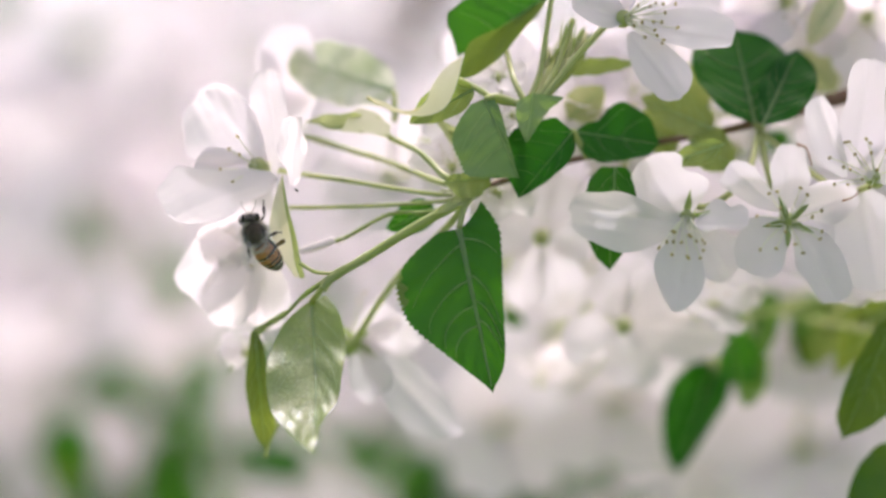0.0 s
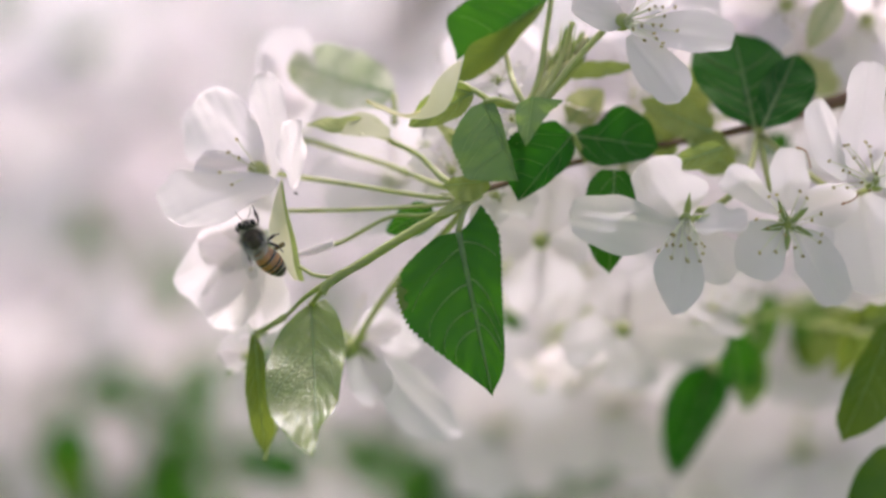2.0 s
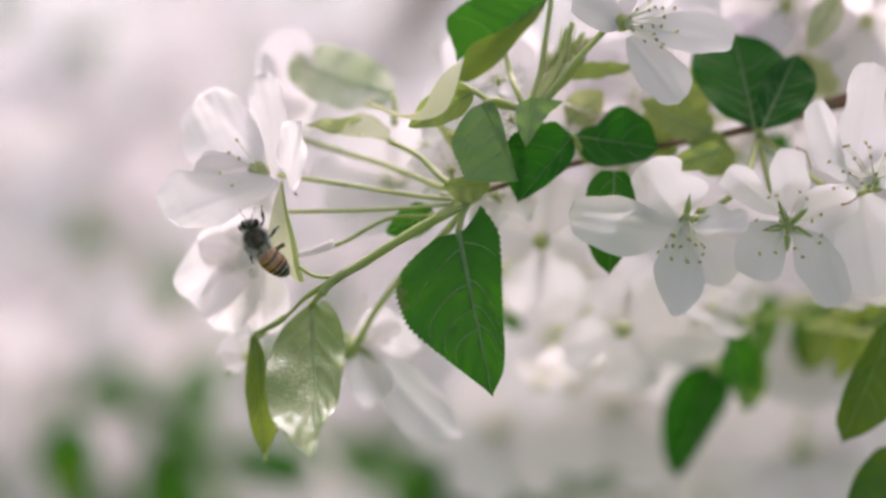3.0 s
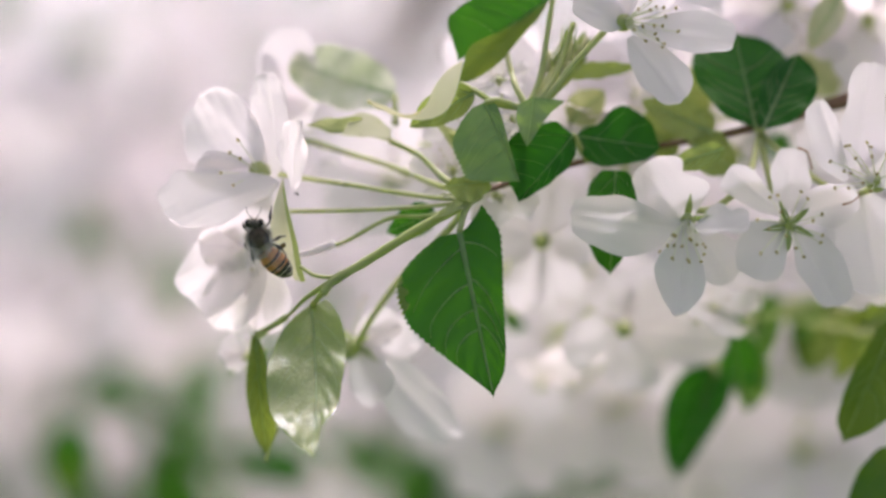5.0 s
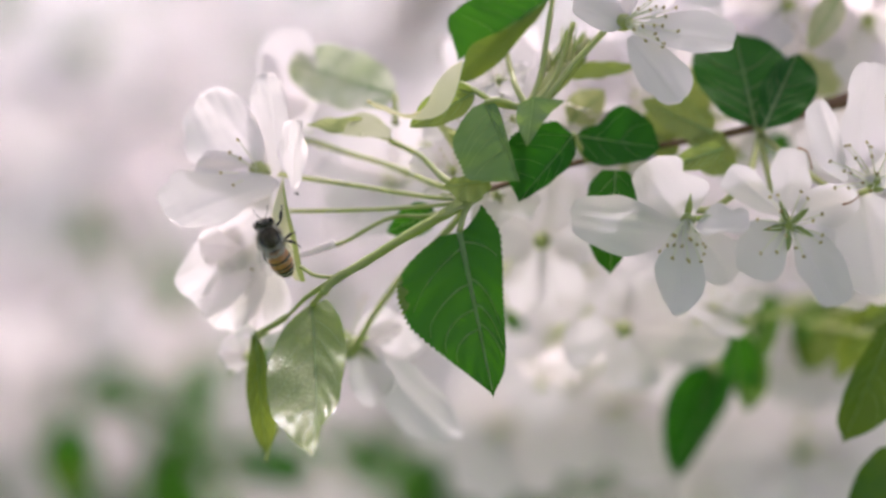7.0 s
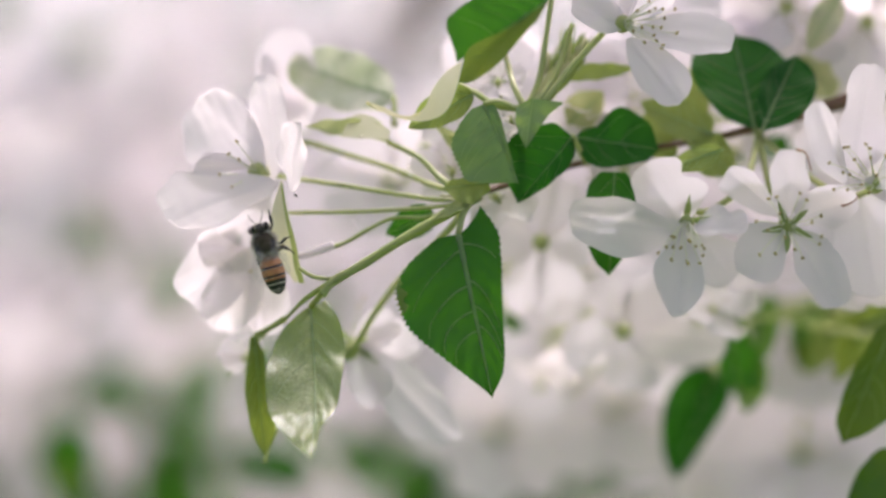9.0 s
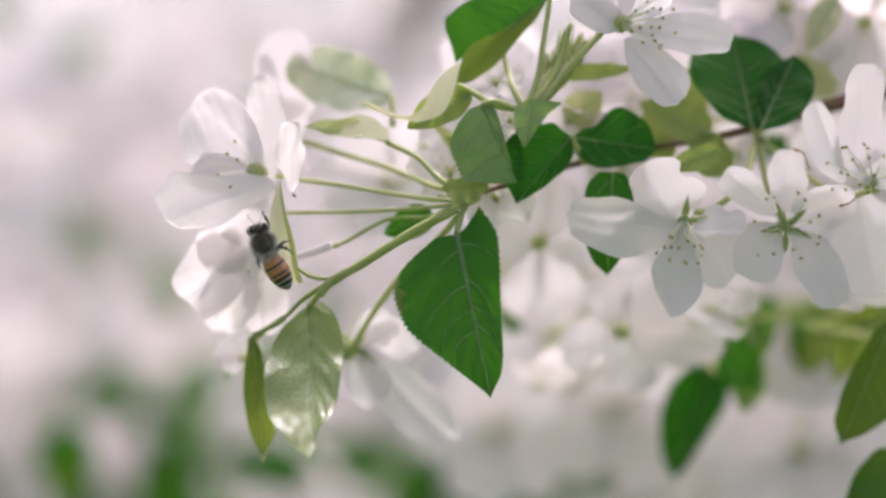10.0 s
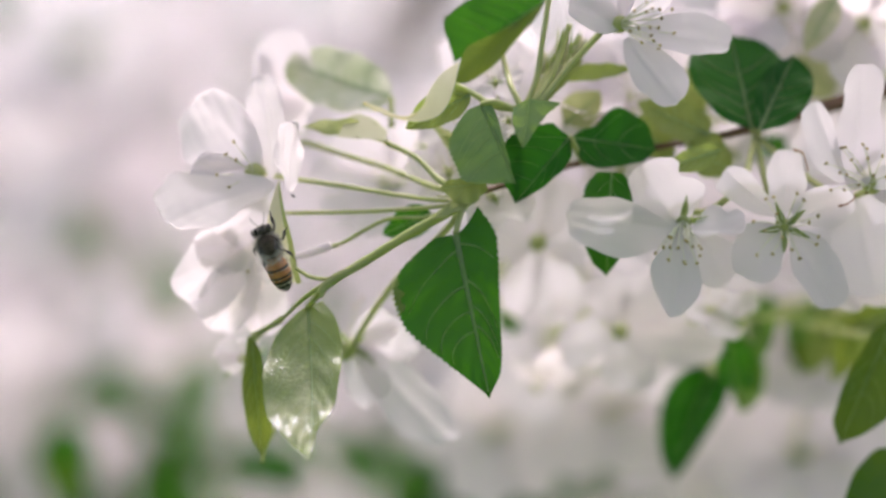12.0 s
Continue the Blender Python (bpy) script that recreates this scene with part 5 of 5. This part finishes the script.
def honey_bee():
    home = Matrix.Translation(mm((-33, -2.5, 2))) @ BEE_STAND
    bee = empty("honey_bee", home, "honey bee with amber and dark banded abdomen climbing on blossom", "bee")

    def add(name, geo, material, parent, at=(0, 0, 0), label=""):
        base = WORLD[parent] if parent is not bee else home
        return part(name, mesh_from(name, geo[0], geo[1], material), parent, base @ Matrix.Translation(Vector(at) / 1000), label)
    thorax = add("thorax", ellipsoid((0, 0, 0), (1.9, 1.9, 1.6)), FUZZ, bee, label="furry grey-brown thorax")
    add("fur", hairs(on_ellipsoid((0, 0, 0), (1.9, 1.9, 1.6)), 1500, 0.5, 4), solid_material("fur_hair", (0.1, 0.08, 0.06), (0.3, 0.25, 0.19), 0.9, 900), thorax)
    side_fur = on_ellipsoid((0, 0, 0), (1.9, 1.95, 1.6))

    def flank(rnd):
        while True:
            p, n = side_fur(rnd)
            if n.z < 0.45:
                return p, n
    add("fur", hairs(flank, 2200, 0.9, 14), DOWN, thorax, label="pale fringe of fur")
    head = add("head", ellipsoid((0, 0, 0), (1.5, 1.0, 1.25)), CHITIN, bee, (0, 2.75, -0.2), "black head with large eyes")
    for sx in (-1, 1):
        add("eye", ellipsoid((1.15 * sx, 0.12, 0.15), (0.55, 0.8, 1.05), 12, 8), EYE, head)
        add("antenna", joined([tube(smooth_line([(0.35 * sx, 0.7, 0.6), (0.6 * sx, 1.3, 0.9), (0.9 * sx, 1.7, 0.9)]), 0.06, 6), tube(smooth_line([(0.9 * sx, 1.7, 0.9), (1.2 * sx, 2.3, 0.5), (1.3 * sx, 3.0, 0.1)]), 0.055, 6)]), CHITIN, head)
    add("fur", hairs(on_ellipsoid((0, 0, 0), (1.6, 0.9, 1.3)), 300, 0.5, 5, (0, 0.2, 0.3)), DOWN, head)
    # abdomen: overlapping rings, each an own plate
    abdomen = add("abdomen", ellipsoid((0, -3.3, -0.2), (1.95, 3.5, 1.75)), CHITIN, bee, (0, -2.1, -0.1), "tapered abdomen in amber and dark rings")

    def girth(y):
        u = min(max(-y / 7.3, 0), 1)
        return 2.08 * (u ** 0.42) * ((1 - u) ** 0.55) / (0.43 ** 0.42 * 0.57 ** 0.55) * 0.98
    ends = [-0.25, -0.8, -2.5, -4.1, -5.4, -6.4, -7.25]
    for k in range(6):
        y0, y1 = ends[k], ends[k + 1]
        n, seg = 9, 28
        verts, faces, mats = [], [], []
        for i in range(n):
            f = i / (n - 1)
            y = y0 + (y1 - y0) * (f * 1.06)
            r = girth(y) * (1.0 + 0.03 * f) if y > -7.2 else 0.05
            for j in range(seg):
                g = 2 * math.pi * j / seg
                verts.append((r * math.cos(g), y, r * 0.9 * math.sin(g) - 0.25))
        for i in range(n - 1):
            for j in range(seg):
                q = (j + 1) % seg
                faces.append((i * seg + j, i * seg + q, (i + 1) * seg + q, (i + 1) * seg + j))
                amber = k == 0 or k == 1 and i < 6 or k == 2 and i < 6 or k == 3 and i < 3
                down = k in (3, 4) and i == 7 or k == 5 and i == 3
                mats.append(1 if amber else 2 if down else 0)
        me = mesh_from("ring_plate", verts, faces, [CHITIN, AMBER, DOWN])
        me.polygons.foreach_set("material_index", mats)
        part("ring_plate", me, abdomen, WORLD[abdomen], "amber ring with a dark rim" if k < 4 else "dark ring with a pale downy edge")

    def ring_hair(rnd):
        y = rnd.choice(ends[1:6]) + rnd.uniform(-0.15, 0.3)
        g = rnd.uniform(0, 6.28)
        r = girth(y)
        return Vector((r * math.cos(g), y, r * 0.9 * math.sin(g) - 0.25)), Vector((math.cos(g), -0.5, math.sin(g)))
    add("fur", hairs(on_ellipsoid((0, -0.2, 0), (1.5, 0.8, 1.4)), 800, 0.8, 9), DOWN, abdomen)
    add("fur", hairs(ring_hair, 420, 0.35, 7, (0, -0.6, 0)), DOWN, abdomen)
    # wings, folded back along the sides
    for sx in (-1, 1):
        for L, w, ang, z in ((7.2, 1.2, 9, 1.35), (5.0, 1.0, 17, 1.15)):
            at = blade_surface(L, w, w, fold=3, teeth=0, ruffle=0.05, widest=0.62, blunt=0.4, seed=3)
            u, s = np.meshgrid(np.linspace(0, 1, 25), np.linspace(-1, 1, 7), indexing="ij")
            v = [tuple(p) for p in at(u, s).reshape(-1, 3)]
            m = home @ Matrix.Translation(Vector((1.35 * sx, 0.4, z)) / 1000) @ pose(0, 0, 0, 8, 0, 180 + ang * sx)
            wing = part("wing", mesh_from("wing", v, grid_faces(25, 7), WING), bee, m, "clear folded wing")
            pieces = [strip(at, [(k / 20, c * (k / 20)) for k in range(20)], 0.025, 0.015, 0.03) for c in (-0.7, 0.1, 0.6)]
            vv, ff = joined(pieces)
            part("wing_vein", mesh_from("wing_vein", vv, ff, CHITIN), wing, m)
    # legs, each jointed at the thorax
    legs = []
    for sx, y, knee, shin, foot in ((1, 1.3, (1.3, 1.2, -0.2), (1.6, 2.8, -0.6), (1.9, 3.9, -0.9)), (-1, 1.3, (0.7, 0.9, -0.6), (0.9, 1.8, -1.2), (0.8, 2.3, -1.8)),
                                    (1, 0.0, (1.6, -0.4, -0.1), (2.6, 0.6, -0.6), (3.4, 0.9, -1.2)), (-1, 0.0, (1.2, 0.2, -0.6), (1.6, -0.6, -1.0), (1.5, -1.4, -1.6)),
                                    (1, -1.2, (1.3, -0.5, 0.3), (2.3, -1.4, 0.1), (2.9, -2.8, -0.5)), (-1, -1.2, (0.8, -0.9, -1.0), (1.0, -2.0, -1.5), (1.0, -2.8, -1.9))):
        q = [(0, 0, 0)] + [(a * sx, b, c) for a, b, c in (knee, shin, foot)]
        line = [Vector(q[0]).lerp(Vector(q[1]), i / 4) for i in range(4)] + [Vector(q[1]).lerp(Vector(q[2]), i / 4) for i in range(4)] + [Vector(q[2]).lerp(Vector(q[3]), i / 4) for i in range(5)]
        rad = [0.2, 0.24, 0.24, 0.2, 0.17, 0.22, 0.3, 0.3, 0.22, 0.13, 0.11, 0.1, 0.12]
        legs.append(add("leg", tube(line, rad, 8), CHITIN, bee, (1.15 * sx, y, -0.75), "black jointed leg"))
    return bee, abdomen, head, legs


bee, abdomen, head, legs = honey_bee()


def motions():
    # time, place across and up, turn of the body
    body = [
        (0.0, -33.07, 2.17, 16.6), (0.1, -33.14, 2.36, 18.1), (0.2, -33.16, 2.38, 17.2), (0.3, -33.21, 2.18, 16.1), (0.4, -33.33, 1.98, 19.1),
        (0.5, -33.30, 1.88, 22.3), (0.6, -33.08, 1.99, 23.2), (0.7, -33.19, 2.06, 24.8), (0.8, -33.41, 2.05, 24.1), (0.9, -33.36, 1.96, 22.5),
        (1.0, -33.22, 1.89, 22.5), (1.1, -32.99, 1.67, 24.4), (1.2, -32.88, 1.54, 23.9), (1.3, -32.81, 1.73, 24.0), (1.4, -32.86, 2.05, 23.4),
        (1.5, -32.91, 1.98, 24.9), (1.6, -33.21, 1.77, 26.1), (1.7, -33.23, 1.69, 27.2), (1.8, -32.97, 1.67, 27.5), (1.9, -32.99, 1.59, 25.3),
        (2.0, -33.29, 1.59, 23.8), (2.1, -33.18, 1.57, 24.5), (2.2, -32.85, 1.43, 23.4), (2.3, -32.78, 1.25, 24.4), (2.4, -32.77, 1.11, 24.9),
        (2.5, -32.84, 1.09, 25.0), (2.6, -32.87, 1.10, 27.1), (2.7, -32.96, 1.14, 28.2), (2.8, -32.93, 1.27, 27.4), (2.9, -32.84, 1.44, 25.3),
        (3.0, -32.83, 1.83, 21.4), (3.2, -32.99, 2.00, 19.4), (4.8, -32.68, 2.25, 15.7), (4.9, -32.41, 2.12, 18.1), (5.0, -32.47, 1.87, 16.5),
        (5.1, -32.42, 1.47, 16.1), (5.2, -32.42, 1.49, 16.1), (5.3, -32.71, 1.71, 20.0), (5.4, -32.55, 1.99, 23.9), (5.5, -32.59, 2.15, 20.7),
        (5.6, -33.07, 2.05, 17.1), (5.7, -33.35, 2.15, 15.3), (5.8, -33.25, 2.11, 13.6), (5.9, -33.09, 2.19, 11.2), (6.0, -32.99, 2.13, 9.7),
        (6.1, -32.85, 2.01, 11.8), (6.2, -32.79, 1.65, 15.1), (6.3, -32.61, 1.32, 16.9), (6.4, -32.89, 1.58, 18.0), (6.5, -32.83, 1.80, 18.4),
        (6.6, -32.28, 1.91, 18.3), (6.7, -31.86, 1.89, 19.5), (6.8, -31.74, 1.87, 21.8), (6.9, -31.28, 1.89, 21.3), (7.0, -30.50, 1.96, 19.4),
        (7.1, -30.37, 2.26, 20.2), (7.2, -30.55, 2.84, 20.5), (8.8, -31.44, 1.18, 16.6), (8.9, -31.33, 1.18, 17.2), (9.0, -31.24, 1.30, 17.5),
        (9.1, -31.42, 1.29, 18.9), (9.2, -31.66, 1.16, 20.1), (9.3, -31.72, 1.12, 20.6), (9.4, -31.80, 1.15, 21.4), (9.5, -32.31, 1.23, 20.9),
        (9.6, -32.37, 1.15, 19.8), (9.7, -32.37, 1.16, 17.8), (9.8, -32.17, 1.25, 17.0), (9.9, -31.38, 1.22, 17.0), (10.0, -31.14, 1.27, 19.1),
        (10.1, -31.62, 1.19, 23.9), (10.2, -31.87, 1.15, 24.4), (10.3, -31.72, 1.11, 23.6), (10.4, -31.47, 1.03, 25.2), (10.5, -30.79, 1.11, 25.8),
        (10.6, -30.17, 1.35, 24.7), (10.7, -30.13, 1.71, 22.7), (10.8, -30.33, 1.23, 23.2), (10.9, -30.63, 1.11, 25.6), (11.0, -30.57, 1.19, 26.5),
        (11.1, -30.63, 1.31, 26.3), (11.2, -30.70, 1.31, 25.0), (11.3, -30.60, 1.19, 25.5), (11.4, -30.53, 1.15, 25.7), (11.5, -30.68, 1.15, 23.4),
        (11.6, -30.60, 1.11, 22.4), (11.7, -30.43, 1.04, 23.5), (11.8, -30.53, 1.13, 23.7), (11.9, -30.45, 1.14, 23.1), (12.0, -30.09, 1.04, 21.6),
    ]
    walk(bee, [(t, Matrix.Translation(mm((x, -2.5, z))) @ BEE_STAND @ pose(0, 0, 0, 0, 0, a)) for t, x, z, a in body])
    # time, swing and dip of the abdomen at the waist
    tail = [
        (0.0, 23.9, 36.9), (0.1, 23.3, 35.2), (0.2, 25.3, 34.3), (0.3, 25.0, 33.5), (0.4, 22.9, 31.8), (0.5, 21.3, 30.7), (0.6, 21.5, 34.8),
        (0.7, 20.9, 32.7), (0.8, 20.9, 30.9), (0.9, 19.4, 27.7), (1.0, 19.7, 23.6), (1.1, 20.7, 22.0), (1.2, 20.6, 22.1), (1.3, 19.6, 24.9),
        (1.4, 23.7, 24.2), (1.5, 24.8, 26.5), (1.6, 23.5, 26.8), (1.7, 17.8, 28.8), (1.8, 13.4, 32.6), (1.9, 18.2, 33.6), (2.0, 22.6, 30.2),
        (2.1, 21.2, 29.7), (2.2, 20.6, 32.7), (2.3, 18.3, 29.3), (2.4, 16.7, 25.5), (2.5, 15.5, 23.7), (2.6, 13.8, 21.7), (2.7, 13.6, 21.5),
        (2.8, 13.7, 23.5), (2.9, 18.0, 26.2), (3.0, 25.9, 23.6), (3.2, 27.6, 24.7), (4.8, 27.1, 31.6), (4.9, 26.5, 29.3), (5.0, 30.5, 19.8),
        (5.1, 30.5, 15.3), (5.2, 31.0, 8.0), (5.3, 29.0, 4.6), (5.4, 24.0, 13.5), (5.5, 23.9, 13.7), (5.6, 24.5, 5.9), (5.7, 22.4, 0.0),
        (5.8, 20.4, 0.0), (5.9, 21.4, 0.0), (6.0, 22.4, 0.0), (6.1, 19.5, 0.0), (6.2, 17.9, 0.0), (6.3, 16.9, 9.2), (6.4, 18.0, 0.0), (6.5, 17.2, 0.0),
        (6.6, 16.1, 0.0), (6.7, 17.3, 0.0), (6.8, 18.1, 12.3), (6.9, 12.7, 30.1), (7.0, 7.3, 40.0), (7.1, 2.2, 40.0), (7.2, -2.7, 40.0),
        (8.8, 1.8, 0.0), (8.9, -0.1, 0.0), (9.0, -1.4, 0.0), (9.1, -0.7, 0.0), (9.2, 1.5, 0.0), (9.3, 4.4, 0.0), (9.4, 6.7, 0.0), (9.5, 8.4, 0.0),
        (9.6, 9.4, 0.0), (9.7, 13.1, 0.0), (9.8, 15.3, 0.0), (9.9, 13.9, 0.0), (10.0, 13.3, 8.6), (10.1, 12.0, 6.5), (10.2, 16.3, 0.0),
        (10.3, 17.1, 14.8), (10.4, 11.4, 24.4), (10.5, 3.5, 32.3), (10.6, -3.0, 31.8), (10.7, -5.7, 21.4), (10.8, -1.6, 18.7), (10.9, -1.2, 16.3),
        (11.0, -3.0, 11.4), (11.1, -2.0, 0.0), (11.2, 1.4, 0.0), (11.3, 0.8, 1.3), (11.4, -0.9, 11.0), (11.5, 2.2, 15.3), (11.6, 3.3, 18.0),
        (11.7, 1.6, 21.5), (11.8, 1.0, 21.9), (11.9, 0.9, 20.0), (12.0, -0.4, 22.6),
    ]
    walk(abdomen, [(t, pose(0, -0.0021, -0.0001, 0, 0, a) @ pose(0, 0, 0, d, 0, 0)) for t, a, d in tail])

    # time and nod of the head
    nod = [
        (0.0, -10.6), (0.1, -10.4), (0.2, -11.3), (0.3, -11.2), (0.4, -10.3), (0.5, -9.6), (0.6, -9.6), (0.7, -9.4), (0.8, -9.4), (0.9, -8.8),
        (1.0, -9.0), (1.1, -9.5), (1.2, -9.4), (1.3, -9.0), (1.4, -10.8), (1.5, -11.3), (1.6, -10.7), (1.7, -8.0), (1.8, -6.0), (1.9, -8.1),
        (2.0, -10.2), (2.1, -9.6), (2.2, -9.2), (2.3, -8.3), (2.4, -7.6), (2.5, -7.1), (2.6, -6.3), (2.7, -6.2), (2.8, -6.2), (2.9, -8.2),
        (3.0, -11.9), (3.2, -12.6), (4.8, -12.2), (4.9, -12.0), (5.0, -14.1), (5.1, -14.2), (5.2, -14.5), (5.3, -13.6), (5.4, -11.2), (5.5, -11.1),
        (5.6, -11.4), (5.7, -10.5), (5.8, -9.5), (5.9, -10.1), (6.0, -10.5), (6.1, -9.2), (6.2, -8.4), (6.3, -7.9), (6.4, -8.4), (6.5, -8.1),
        (6.6, -7.6), (6.7, -8.1), (6.8, -8.4), (6.9, -5.7), (7.0, -3.2), (7.1, -0.9), (7.2, 1.2), (8.8, -0.9), (8.9, 0.0), (9.0, 0.7), (9.1, 0.3),
        (9.2, -0.7), (9.3, -2.1), (9.4, -3.2), (9.5, -4.0), (9.6, -4.5), (9.7, -6.2), (9.8, -7.2), (9.9, -6.5), (10.0, -6.2), (10.1, -5.6),
        (10.2, -7.6), (10.3, -7.9), (10.4, -5.2), (10.5, -1.6), (10.6, 1.3), (10.7, 2.6), (10.8, 0.7), (10.9, 0.6), (11.0, 1.4), (11.1, 0.9),
        (11.2, -0.7), (11.3, -0.4), (11.4, 0.4), (11.5, -1.0), (11.6, -1.5), (11.7, -0.7), (11.8, -0.5), (11.9, -0.4), (12.0, 0.2),
    ]
    walk(head, [(t, pose(0, 0.00265, -0.0002, 0, 0, a)) for t, a in nod])
    # time and swing of the legs at the hip
    swings = (
        (0, (0.00115, 0.0013), ((0, 0), (0.5, -15), (1, 0), (1.5, 15), (2.2, 10), (2.6, 30), (3, 0), (5, -10), (6, -10), (6.6, 10), (7.2, -20), (9, 10), (10, 20), (10.2, 10), (11, 12), (11.7, 5), (12, 10))),
        (2, (0.00115, 0.0), ((0, -35), (0.5, 0), (0.7, -30), (1, -25), (1.5, 5), (1.7, -30), (2.2, -30), (2.3, -10), (2.4, 32), (2.6, 30), (2.9, 22), (3, -5), (3.2, 10), (4.8, -30), (5.3, -25), (5.4, 25), (5.6, -25),
                             (6.3, -10), (6.4, 30), (6.6, 0), (6.8, 15), (7, -25), (8.8, -20), (9.2, -15), (9.3, 30), (9.5, 10), (9.6, -10), (10.2, -35), (10.5, 0), (10.8, 25), (11, -10), (11.3, 20), (11.6, 15), (12, 15))),
        (3, (-0.00115, 0.0), ((0, 40), (1.4, 40), (1.5, 0), (1.7, 40), (3.2, 20), (4.8, 50), (5, 0), (5.5, -10), (5.7, 50), (6.1, 50), (6.2, 0), (6.4, 50), (6.6, -20), (6.8, 40), (7.1, 0), (7.2, 0), (8.8, 50), (9.5, 30),
                              (9.6, -20), (9.9, 30), (10.5, 40), (10.6, -30), (10.8, 45), (11.9, 40), (12, -15))),
        (4, (0.00115, -0.0012), ((0, -20), (0.4, 0), (0.8, 5), (1, 15), (1.2, 0), (1.8, 20), (2.2, -25), (2.3, 10), (2.4, -40), (3, -40), (4.8, -15), (5, -5), (5.5, -10), (6, 0), (6.5, 5), (6.8, 15), (7.1, 10), (9, 10),
                                 (9.5, 0), (10.2, 10), (10.8, -15), (12, -10))),
    )
    for k, (x, y), rows in swings:
        walk(legs[k], [(t, pose(x, y, -0.00075, 0, 0, a)) for t, a in rows])


motions()
